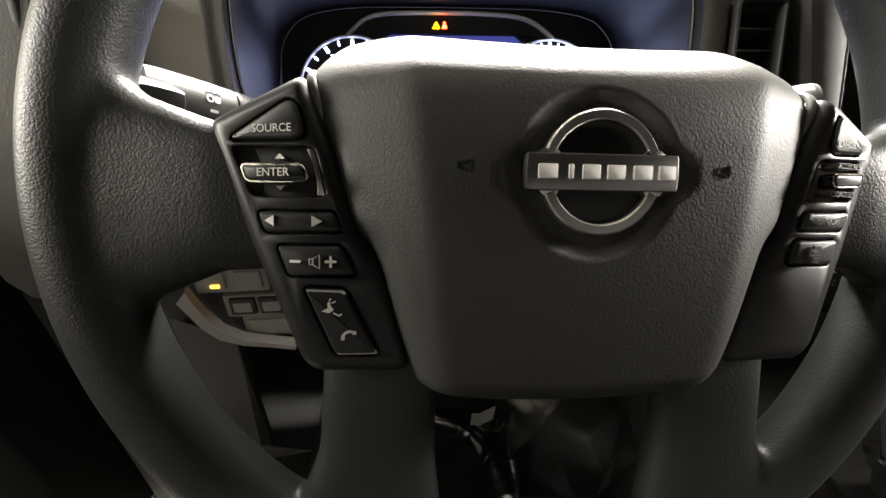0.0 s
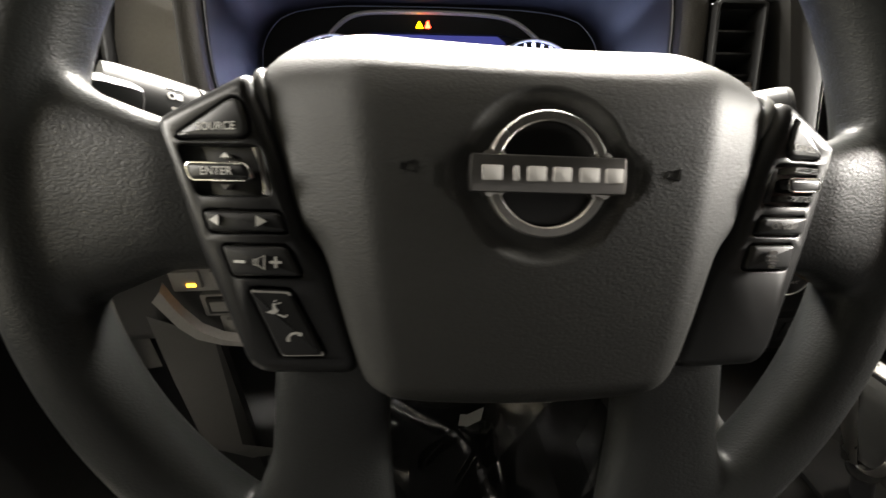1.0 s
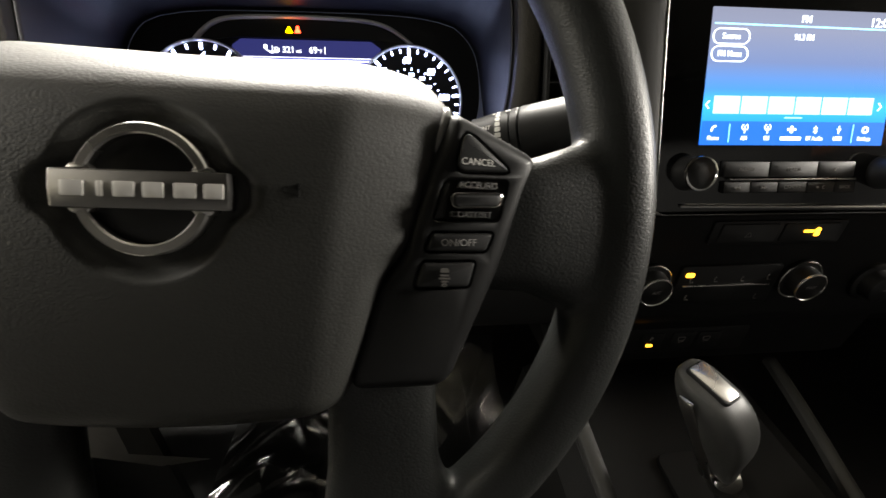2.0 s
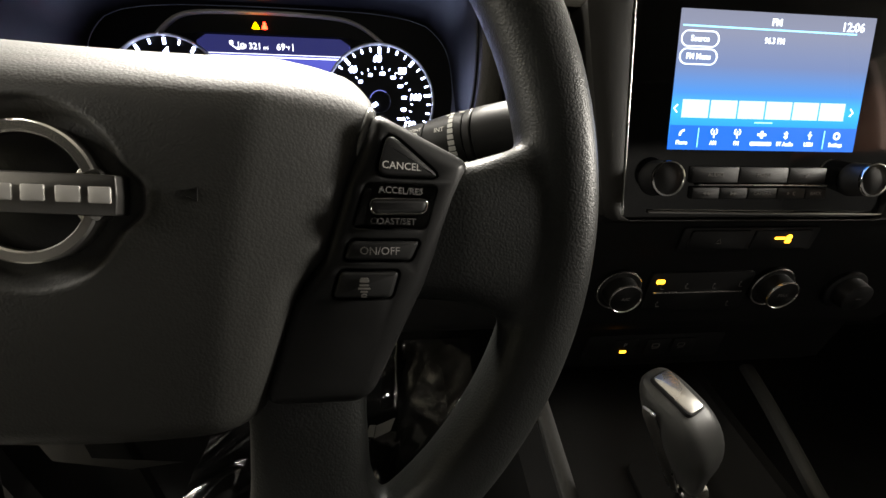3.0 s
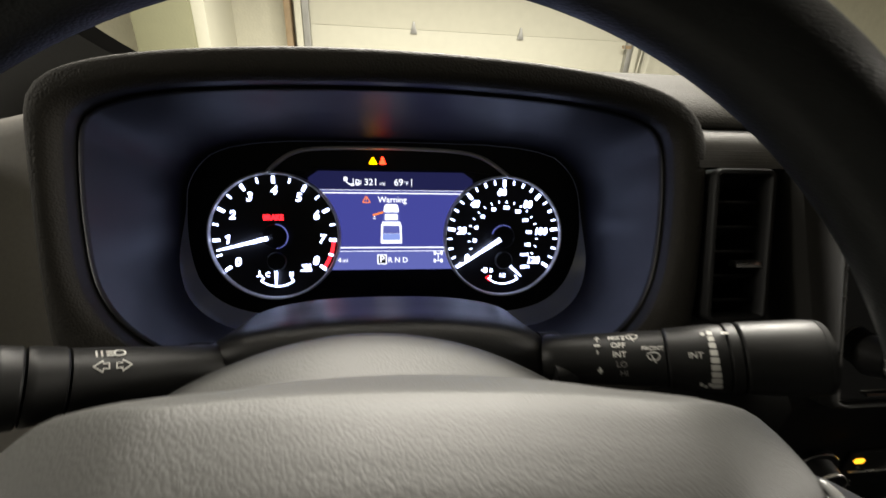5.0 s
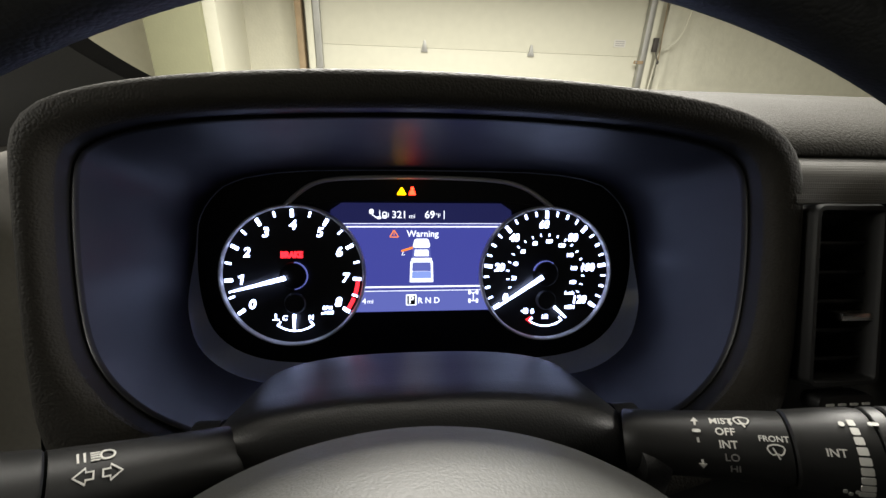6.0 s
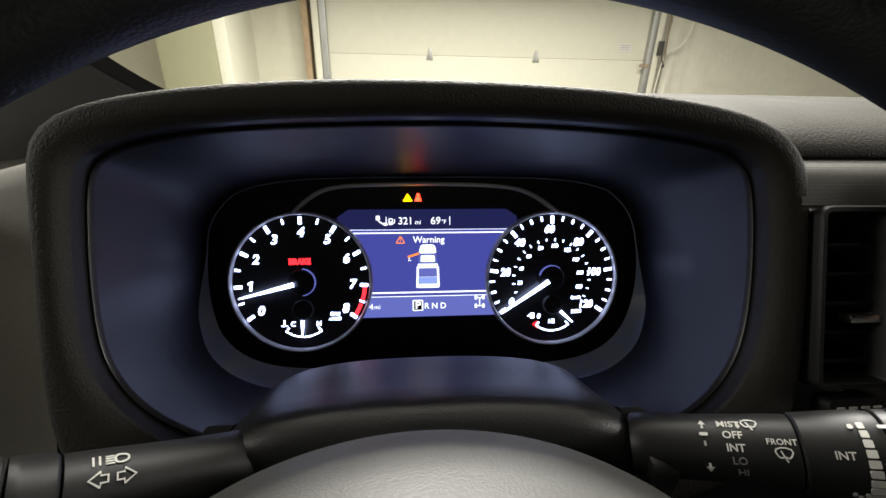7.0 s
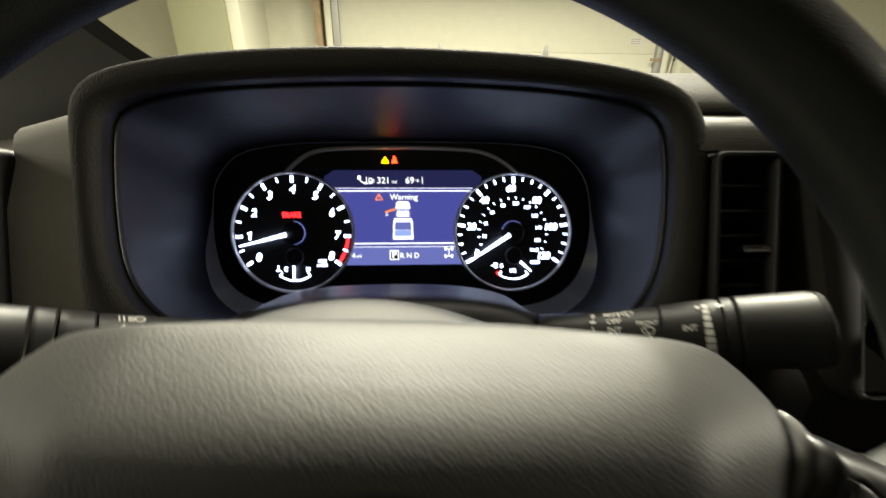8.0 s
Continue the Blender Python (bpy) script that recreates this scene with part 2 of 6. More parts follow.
SATIN = material("satin_chrome", (0.62, 0.60, 0.57), 0.28, 1.0, (3000, 0.00001, "noise"), 0.06)
CHROME = material("bright_chrome", (0.75, 0.74, 0.72), 0.12, 1.0, None, 0.04)
RINGGREY = material("gauge_ring_grey", (0.72, 0.70, 0.68), 0.35, 0.0, None, 0.05)
SMOKE = material("badge_black", (0.006, 0.006, 0.006), 0.35, 0, (1200, 0.00005, "noise"), 0.05)
PRINT = material("white_print", (0.60, 0.59, 0.55), 0.6, 0, None, 0.05)
PRINTDIM = material("grey_print", (0.22, 0.21, 0.20), 0.6, 0, None, 0.05)
DIAL = material("dial_black", (0.003, 0.003, 0.004), 0.45, 0, None, 0.03)
CREAM = material("garage_wall_paint", (0.54, 0.525, 0.42), 0.75, 0, (60, 0.002, "noise"), 0.06)
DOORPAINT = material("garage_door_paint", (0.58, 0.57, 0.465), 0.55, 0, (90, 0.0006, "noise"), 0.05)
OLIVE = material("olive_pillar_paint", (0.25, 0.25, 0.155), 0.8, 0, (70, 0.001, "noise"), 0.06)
STEEL = material("galvanised_steel", (0.42, 0.42, 0.40), 0.45, 0.9, (300, 0.0002, "noise"), 0.15)
WOOD = material("worn_wood_jamb", (0.30, 0.22, 0.13), 0.7, 0, (200, 0.001, "noise"), 0.3)
CONCRETE = material("concrete_floor", (0.30, 0.29, 0.27), 0.7, 0, (120, 0.001, "noise"), 0.2)
RUBBER = material("black_rubber", (0.010, 0.010, 0.010), 0.7, 0, (700, 0.0001, "noise"), 0.1)
PILLARGREY = material("pillar_trim", (0.040, 0.040, 0.038), 0.6, 0, (1100, 0.00008, "leather"), 0.08, 0.0, 0.3)
HEADLINER = material("headliner_cloth", (0.055, 0.053, 0.050), 0.9, 0, (1500, 0.0002, "noise"), 0.06)
WHITEGLOW = glow("gauge_white_light", (0.52, 0.62, 1.0), 8.0)
REDGLOW = glow("gauge_red_light", (1.0, 0.02, 0.03), 3.0)
AMBER = glow("amber_light", (1.0, 0.42, 0.02), 3.0)
WARNAMBER = glow("warning_amber", (1.0, 0.50, 0.0), 6.0)
WARNRED = glow("warning_red", (1.0, 0.03, 0.01), 9.0)
DISPLAY = glow("display_indigo", (0.050, 0.057, 0.29), 1.1)
DISPLAYBAND = glow("display_blue_band", (0.16, 0.19, 0.62), 0.75)
DISPLAYDARK = glow("display_header", (0.016, 0.018, 0.085), 0.8)
DISPLAYSKY = glow("display_sky", (0.30, 0.42, 0.95), 0.9)
DISPLAYWHITE = glow("display_white", (0.86, 0.90, 1.0), 1.6)
DISPLAYORANGE = glow("display_orange", (1.0, 0.25, 0.03), 1.3)

# ---------------------------------------------------------------- frames of reference
WHEEL = pose(0.026, 0.2305, 1.2365, 90 - 27) @ pose(0, 0, 0, 0, 0, -2.3)
CLUSTER = pose(0.017, 0.574, 1.205, 90 - 19)
BEZEL = pose(0.0235, 0.459, 1.283, 90 - 21)
STACK = pose(0.356, 0.452, 1.289, 90 - 21.5)

# ---------------------------------------------------------------- steering wheel
wheel = thing("steering_wheel", WHEEL, "black steering wheel with leather-grain airbag cover and thumb switches", "steering wheel")


def rim_mesh():
    """Rim, side spokes and the two lower legs, run into one another."""
    c = Vector((-0.0070, -0.0015, -0.0470))
    ring = [tuple(c + Vector((0.1918 * math.cos(a), 0.1918 * math.sin(a), 0))) for a in [2 * math.pi * i / 128 for i in range(128)]]

    def grip(f):
        a = 2 * math.pi * f
        side = max(0.0, math.cos(2 * a)) ** 2
        return oval(0.0170 + 0.001 * side, 0.0171 + 0.0006 * side, 18, 2.2)

    rings = []
    for i, p in enumerate(ring):
        p = Vector(p)
        out = (p - c).normalized()
        rings.append([tuple(p + out * x + Vector((0, 0, y))) for x, y in grip(i / 128)])
    rings.append(rings[0])
    bms = [loft(rings)]
    bmesh.ops.remove_doubles(bms[0], verts=bms[0].verts, dist=1e-7)
    for s in (-1, 1):
        path = [(s * 0.070, -0.010, -0.042), (s * 0.11, -0.009, -0.040), (s * 0.14, -0.009, -0.040), (s * 0.168, -0.010, -0.044), (-0.007 + s * 0.190, -0.010, -0.047)]
        halves = (0.030, 0.029, 0.030, 0.041, 0.062)
        bms.append(sweep(path, lambda f, h=halves: oval(np.interp(f * 4, range(5), h), 0.0135, 20, 3.0), up=(0, 0, 1)))
        path = [(s * 0.074, -0.055, -0.042), (s * 0.077, -0.09, -0.042), (s * 0.078, -0.12, -0.044), (s * 0.082, -0.155, -0.046), (s * 0.085, -0.172, -0.047)]
        halves2 = (0.027, 0.0245, 0.0258, 0.034, 0.042)
        bms.append(sweep(path, lambda f, h=halves2: oval(np.interp(f * 4, range(5), h), 0.0135, 20, 3.0), up=(0, 0, 1)))
    hub = soft_poly([(-0.10, 0.03), (0.10, 0.03), (0.108, -0.03), (0.085, -0.08), (-0.085, -0.08), (-0.108, -0.03)], 0.02)
    bms.append(slab(hub, -0.075, -0.033, 0.004))
    return join(*bms)


rim = part("rim", rim_mesh(), RIM, wheel, "black soft-touch rim and spokes with fine leather grain")
rem = rim.modifiers.new("blend", "REMESH")
rem.mode, rem.voxel_size, rem.use_smooth_shade = "VOXEL", 0.0024, True
smo = rim.modifiers.new("ease", "SMOOTH")
smo.factor, smo.iterations = 0.5, 9

COVER_HALF = [(0.0, 0.0576), (0.050, 0.0573), (0.089, 0.0552), (0.1040, 0.0495), (0.1080, 0.036), (0.0990, 0.010), (0.0905, -0.014), (0.0875, -0.021),
              (0.0795, -0.027), (0.0765, -0.035), (0.070, -0.060), (0.066, -0.074), (0.060, -0.083), (0.046, -0.0865), (0.0, -0.0885)]


TOP_X, TOP_Y = (0.0, 0.03, 0.06, 0.08, 0.095, 0.105), (0.0582, 0.0581, 0.0576, 0.0566, 0.0548, 0.0515)

# drop of the top edge behind the face, by the distance below its crest
CREST_A = (0.0, 0.0005, 0.0015, 0.003, 0.005, 0.008, 0.012, 0.0155, 0.0175, 0.0195, 0.0215, 0.0240, 0.0275, 0.0320, 0.0380, 0.0450)
CREST_D = (0.0435, 0.0415, 0.0385, 0.0345, 0.0302, 0.0240, 0.0166, 0.0112, 0.0086, 0.0065, 0.0049, 0.0034, 0.0020, 0.0010, 0.0003, 0.0)


def ease(a, b, x):
    t = min(1.0, max(0.0, (x - a) / (b - a)))
    return t * t * (3 - 2 * t)


def cover_mesh():
    poly = COVER_HALF + [(-x, y) for x, y in reversed(COVER_HALF[1:-1])]
    poly = chaikin(poly, 2)
    n = 200
    outline = star(poly, n)
    P = np.array(outline)
    Q = np.roll(P, -1, 0)

    def edge_distance(x, y):
        d = Q - P
        t = np.clip(((x - P[:, 0]) * d[:, 0] + (y - P[:, 1]) * d[:, 1]) / (d ** 2).sum(1), 0, 1)
        return float(np.hypot(P[:, 0] + t * d[:, 0] - x, P[:, 1] + t * d[:, 1] - y).min())

    def height(x, y):
        d = edge_distance(x, y)
        fold = abs(x) - (0.065 - 0.114 * (0.035 - y))
        w = -0.001 - 0.5 * x * x - 0.9 * y * y * (1.2 if y < 0 else 0.2) - 0.44 * (math.sqrt(fold ** 2 + 0.000006) + fold) / 2
        side = 0.0
        if d < 0.010:
            side = 0.010 - math.sqrt(max(0.0, 0.010 ** 2 - (0.010 - d) ** 2))
        below = float(np.interp(abs(x), TOP_X, TOP_Y)) - y
        crown = float(np.interp(below, CREST_A, CREST_D)) * (1 - 0.46 * min(1.0, abs(x) / 0.1) ** 2)
        w -= (side ** 3 + crown ** 3) ** (1 / 3)
        # dish round the badge, with an ear at each end of its bar
        r = math.hypot(x, y)
        lobe = 0.0285 + 0.0050 * math.exp(-(y / 0.0085) ** 4)
        w -= 0.0042 * (1 - ease(lobe - 0.0032, lobe + 0.0022, r))
        return w

    rings = []
    inner = [0.004 * k for k in range(1, 6)] + [0.022, 0.024, 0.0255, 0.0265, 0.0275, 0.0285, 0.0295, 0.0305, 0.0315, 0.0325, 0.034, 0.036]
    for r in inner:
        rings.append([(x * r / math.hypot(x, y), y * r / math.hypot(x, y)) for x, y in outline])
    for k in range(1, 27):
        f = 1 - (1 - k / 26) ** 1.5
        rings.append([((0.036 + (math.hypot(x, y) - 0.036) * f) * x / math.hypot(x, y), (0.036 + (math.hypot(x, y) - 0.036) * f) * y / math.hypot(x, y)) for x, y in outline])
    rings3 = [[(x, y, height(x, y)) for x, y in ring] for ring in rings]
    last = rings3[-1]
    # the skirt runs straight back below, and falls away behind the crest above
    for back, narrow, fall in ((0.004, 0.003, 0.0), (0.011, 0.010, 0.0002), (0.020, 0.022, 0.0012), (0.030, 0.045, 0.004), (0.041, 0.085, 0.010)):
        rings3.append([(x * (1 - narrow * ease(0.0, 0.04, y) - 0.004), y - fall * ease(0.0, 0.03, y), z - back * (1 - 0.65 * min(1.0, abs(x) / 0.1) ** 2 * ease(0.0, 0.03, y))) for x, y, z in last])
    rings3 = [[(x * (1 - 0.13 * ease(-0.022, -0.058, z) * ease(0.0, 0.03, y)), y, z) for x, y, z in ring] for ring in rings3]
    bm = loft(rings3, True, True, True)
    return bm


cover = part("airbag_cover", cover_mesh(), COVER, wheel, "black leather-grain airbag cover")
for s in (-1, 1):
    x0 = 0.0470 * s
    horn = ribbon([(x0 - 0.0026, 0.0012), (x0 - 0.0011, 0.0012), (x0 + 0.0022, 0.0002), (x0 + 0.0022, 0.0042), (x0 - 0.0011, 0.0032), (x0 - 0.0026, 0.0032)], 0.0004, -0.006, -0.0018, True)
    part("horn_mark", horn, POD, cover, "small embossed horn mark")


def ring_arc(r0, r1, a0, a1, z0, z1, n=40):
    outer = arc(0, 0, r1, a0, a1, n)
    inner = arc(0, 0, r0, a0, a1, n)
    b = 0.0006
    rings = []
    for (ox, oy), (ix, iy) in zip(outer, inner):
        d = Vector((ox - ix, oy - iy)).normalized() * b
        rings.append([(ox, oy, z0), (ox, oy, z1 - b), (ox - d.x, oy - d.y, z1), (ix + d.x, iy + d.y, z1), (ix, iy, z1 - b), (ix, iy, z0)])
    return loft(rings, True, True, True)


badge = part("badge", slab(arc(0, 0, 0.0196, 0, 354, 59), -0.0056, -0.0030, 0.0005), SMOKE, wheel, "round badge with satin chrome ring and bar", pose(0.0005, 0.0006, 0))
part("badge_ring", ring_arc(0.0178, 0.0216, 21, 159, -0.0055, 0.0002), SATIN, badge, "satin chrome ring")
part("badge_ring", ring_arc(0.0178, 0.0216, 201, 339, -0.0055, 0.0002), SATIN, badge, "satin chrome ring")
bar_poly = soft_poly([(-0.0268, -0.0062), (0.0268, -0.0062), (0.0272, 0.0), (0.0268, 0.0062), (-0.0268, 0.0062), (-0.0272, 0.0)], 0.0007)
part("badge_bar", slab(bar_poly, -0.0055, 0.0012, 0.0005), material("badge_bar_satin", (0.26, 0.25, 0.24), 0.34, 1.0, (3000, 0.00001, "noise"), 0.06), badge, "smoked satin metal bar")
MARK = material("badge_mark_satin", (0.66, 0.64, 0.61), 0.5, 0.35, None, 0.04)
for xx, wd in ((-0.0198, 0.0068), (-0.0117, 0.0018), (-0.0046, 0.0064), (0.0042, 0.0064), (0.0138, 0.0068), (0.0226, 0.0062)):
    part("badge_mark", slab(rounded(wd, 0.0050, 0.0005, 2, xx, 0), 0.0011, 0.0017, 0.0002), MARK, badge, "plain raised bright mark")
for s in (-1, 1):
    part("badge_flange", slab(soft_poly([(s * 0.0150, 0.0062), (s * 0.0225, 0.0062), (s * 0.0212, 0.0078), (s * 0.0165, 0.0082)], 0.0005), -0.0055, 0.0, 0.0003), SATIN, badge)
    part("badge_flange", slab(soft_poly([(s * 0.0150, -0.0062), (s * 0.0225, -0.0062), (s * 0.0212, -0.0078), (s * 0.0165, -0.0082)], 0.0005), -0.0055, 0.0, 0.0003), SATIN, badge)


def on_pod(bm):
    """Lays flat work onto the slanting face of a switch pod."""
    for v in bm.verts:
        v.co.z += -0.0165 - 0.35 * max(0.0, abs(v.co.x) - 0.105)
    return bm


POD_HALF = [(0.0985, 0.0240), (0.1025, 0.0356), (0.114, 0.0312), (0.1385, 0.0215), (0.1410, 0.0185), (0.1395, 0.0115), (0.1245, -0.029), (0.1055, -0.0715), (0.100, -0.0755),
            (0.066, -0.0765), (0.064, -0.070), (0.074, -0.035), (0.084, -0.021), (0.092, 0.008)]


def pod_mesh(s, wells):
    """A switch pod with a broad rounded edge; each switch stands in a recess of its own. wells: (outline, depth)."""
    bm = bmesh.new()

    def ring(points, z):
        return [bm.verts.new((x, y, z)) for x, y in points]

    def skin(a, b):
        for i in range(len(a)):
            j = (i + 1) % len(a)
            bm.faces.new((a[i], a[j], b[j], b[i]))

    poly = [(x * s, y) for x, y in POD_HALF]
    last = ring(soft_poly(poly, 0.004), -0.030)
    bm.faces.new(last)
    for d, z in ((0.0, -0.0085), (0.0004, -0.0052), (0.0014, -0.0024), (0.0031, -0.0007), (0.0052, 0.0)):
        nxt = ring(soft_poly(inset(poly, d), 0.004 - 0.4 * d), z)
        skin(last, nxt)
        last = nxt
    loops = [last]
    for outline, depth in wells:
        lip = ring(inset(outline, -0.0007), 0.0)
        a, b, c = ring(inset(outline, -0.0003), -0.0002), ring(outline, -0.0008), ring(inset(outline, 0.0003), -depth)
        skin(lip, a)
        skin(a, b)
        skin(b, c)
        bm.faces.new(c)
        loops.append(lip)
    flat = [v for lp in loops for v in lp]
    for tri in geometry.tessellate_polygon([[v.co for v in lp] for lp in loops]):
        bm.faces.new([flat[n] for n in tri])
    bmesh.ops.bisect_plane(bm, geom=bm.verts[:] + bm.edges[:] + bm.faces[:], dist=1e-6, plane_co=(s * 0.105, 0, 0), plane_no=(1, 0, 0))
    bmesh.ops.recalc_face_normals(bm, faces=bm.faces[:])
    return on_pod(bm)


# Added strips that imitate the highlight on each pod's rounded shoulder.
for s in (-1, 1):
    edge = chaikin([(s * 0.1005, 0.0385, -0.0290), (s * 0.1012, 0.0360, -0.0250), (s * 0.1008, 0.0325, -0.0225), (s * 0.0992, 0.0270, -0.0215), (s * 0.0965, 0.0190, -0.0225)], 2, False)
    part("pod_edge_sheen", sweep(edge, lambda f: oval(0.0007 + 0.0012 * math.sin(math.pi * f), 0.0006 + 0.0012 * math.sin(math.pi * f), 12)), SEAMSHEEN, wheel, "narrow paler strip standing for the highlight on the pod's shoulder")


def key(name, poly, label, z1=0.0016, mat=None):
    """A switch cap with rounded shoulders, standing in its recess."""
    rings = [[(x, y, -0.003) for x, y in poly]]
    for d, z in ((0.0, -0.0016), (0.0002, -0.0008), (0.0007, -0.0002), (0.0014, 0.0)):
        rings.append([(x, y, z1 + z) for x, y in inset(poly, d)])
    return part(name, on_pod(loft(rings, True, True, True)), mat or KEY, wheel, label)


def mark(parent, bm, mat=PRINT, label="", name="legend"):
    return part(name, on_pod(bm), mat, parent, label, None, False)


def grown(poly, d=0.0008):
    return inset(poly, -d)


SOURCE_KEY = soft_poly([(-0.1330, 0.0118), (-0.1056, 0.0268), (-0.1012, 0.0113)], 0.0058)
ENTER_WELL = soft_poly([(-0.1312, 0.0098), (-0.0990, 0.0089), (-0.0948, -0.0089), (-0.1232, -0.0089)], 0.0028)
ENTER_KEY = soft_poly([(-0.1256, 0.0026), (-0.1023, 0.0022), (-0.1006, -0.0034), (-0.1238, -0.0036)], 0.0022)
SEEK_KEY = soft_poly([(-0.1206, -0.0143), (-0.0922, -0.0143), (-0.0896, -0.0214), (-0.1180, -0.0218)], 0.0020)
VOLUME_KEY = soft_poly([(-0.1134, -0.0267), (-0.0900, -0.0265), (-0.0846, -0.0374), (-0.1092, -0.0376)], 0.0020)
PHONE_KEY = soft_poly([(-0.1034, -0.0420), (-0.0888, -0.0426), (-0.0766, -0.0672), (-0.0924, -0.0672)], 0.0020)
CANCEL_KEY = soft_poly([(0.1040, 0.0117), (0.1078, 0.0282), (0.1288, 0.0127)], 0.0048)
SPEED_WELL = soft_poly([(0.1000, 0.0090), (0.1278, 0.0098), (0.1236, -0.0076), (0.0956, -0.0074)], 0.0026)
SPEED_KEY = soft_poly([(0.1024, 0.0032), (0.1238, 0.0040), (0.1228, -0.0014), (0.1030, -0.0022)], 0.0024)
CRUISE_KEY = soft_poly([(0.0956, -0.0122), (0.1210, -0.0120), (0.1178, -0.0194), (0.0934, -0.0192)], 0.0018)
DISTANCE_KEY = soft_poly([(0.0922, -0.0236), (0.1135, -0.0235), (0.1110, -0.0334), (0.0896, -0.0335)], 0.0018)

part("switch_pod", pod_mesh(-1, [(grown(p), 0.0035) for p in (SOURCE_KEY, SEEK_KEY, VOLUME_KEY, PHONE_KEY)] + [(ENTER_WELL, 0.0050)]), POD, wheel, "black plastic pod of audio and phone switches")
part("switch_pod", pod_mesh(1, [(grown(p), 0.0035) for p in (CANCEL_KEY, CRUISE_KEY, DISTANCE_KEY)] + [(SPEED_WELL, 0.0050)]), POD, wheel, "black plastic pod of cruise control switches")

k = key("source_switch", SOURCE_KEY, "black rubber key lettered SOURCE")
mark(k, words("SOURCE", 0.0029, -0.1142, 0.0152, 0.0017, 0.0001))
# Bright satin strip imitates the pale reflection in the well's glossy wall.
part("well_edge", on_pod(slab(soft_poly([(-0.1022, 0.0086), (-0.0994, 0.0086), (-0.0952, -0.0084), (-0.0986, -0.0084), (-0.0984, -0.0050), (-0.0997, 0.0027)], 0.0009), -0.006, -0.0010, 0.0006)), SATIN, wheel, "switch well wall in bright satin, standing for its reflection")
k = key("enter_rocker", ENTER_KEY, "black rocker with bright rim, lettered ENTER", 0.0042)
part("rocker_rim", on_pod(frame_ring(inset(ENTER_KEY, -0.0004), inset(ENTER_KEY, 0.0004), -0.002, 0.0042, 0.0002)), CHROME, k, "bright chrome rim")
mark(k, words("ENTER", 0.0030, -0.1133, -0.0005, 0.0043, 0.0001))
for yy, d in ((0.0056, 1), (-0.0056, -1)):
    mark(wheel, slab([(-0.1139, yy - 0.0008 * d), (-0.1101, yy - 0.0008 * d), (-0.1120, yy + 0.0010 * d)], -0.0050, -0.0008), PRINTDIM if d < 0 else PRINT)
k = key("seek_rocker", SEEK_KEY, "black rocker with left and right arrows")
mark(k, slab([(-0.1176, -0.0175), (-0.1141, -0.0155), (-0.1141, -0.0195)], 0.001, 0.0019))
mark(k, slab([(-0.0964, -0.0176), (-0.1001, -0.0156), (-0.1001, -0.0196)], 0.001, 0.0019))
k = key("volume_rocker", VOLUME_KEY, "black rocker with minus, speaker and plus")
mark(k, slab(rounded(0.0042, 0.0009, 0.0002, 1, -0.1062, -0.0321), 0.001, 0.0019))
mark(k, join(slab(rounded(0.0042, 0.0009, 0.0002, 1, -0.0936, -0.0322), 0.001, 0.0019), slab(rounded(0.0009, 0.0042, 0.0002, 1, -0.0936, -0.0322), 0.001, 0.0019)))
mark(k, join(ribbon([(-0.1012, -0.0332), (-0.1000, -0.0332), (-0.0976, -0.0348), (-0.0976, -0.0296), (-0.1000, -0.0312), (-0.1012, -0.0312)], 0.0004, 0.001, 0.0019, True), ribbon([(-0.1000, -0.0332), (-0.1000, -0.0312)], 0.0004, 0.001, 0.0019)))
k = key("phone_rocker", PHONE_KEY, "black rocker with talk and handset marks")
# Pale strips along the key's upper and lower edges.
mark(k, slab(soft_poly([(-0.1026, -0.0424), (-0.0890, -0.0430), (-0.0882, -0.0444), (-0.1019, -0.0438)], 0.0005), 0.0006, 0.0015), GREY, "pale strip along the key edge", "key_edge")
mark(k, slab(soft_poly([(-0.0920, -0.0655), (-0.0774, -0.0655), (-0.0768, -0.0670), (-0.0916, -0.0670)], 0.0005), 0.0006, 0.0013), GREY, "pale strip along the key edge", "key_edge")
mark(k, join(slab(soft_poly([(-0.0972, -0.0504), (-0.0948, -0.0494), (-0.0950, -0.0474), (-0.0938, -0.0468), (-0.0940, -0.0482), (-0.0926, -0.0500), (-0.0944, -0.0512)], 0.0004), 0.001, 0.0018),
             ribbon([(-0.0944, -0.0466), (-0.0936, -0.0458)], 0.0005, 0.001, 0.0018), ribbon([(-0.0934, -0.0474), (-0.0920, -0.0468)], 0.0005, 0.001, 0.0018), ribbon([(-0.0930, -0.0512), (-0.0906, -0.0522), (-0.0898, -0.0514)], 0.0006, 0.001, 0.0018)))
mark(k, join(ribbon(arc(-0.0868, -0.0612, 0.0030, 62, 165, 10), 0.0009, 0.001, 0.0018), slab(rounded(0.0016, 0.0013, 0.0003, 2, -0.0854, -0.0587), 0.001, 0.0018), slab(rounded(0.0013, 0.0016, 0.0003, 2, -0.0895, -0.0606), 0.001, 0.0018)))

k = key("cancel_switch", CANCEL_KEY, "black rubber key lettered CANCEL")
mark(k, words("CANCEL", 0.0027, 0.1134, 0.0157, 0.0017, 0.0001), PRINT)
part("well_edge", on_pod(slab(soft_poly([(0.1002, 0.0070), (0.1026, 0.0072), (0.1004, -0.0060), (0.0962, -0.0070)], 0.0008), -0.006, -0.0010, 0.0005)), STALK, wheel, "dark plastic edge of the switch well")
k = key("speed_rocker", SPEED_KEY, "black rocker with bright rim between speed legends", 0.0042)
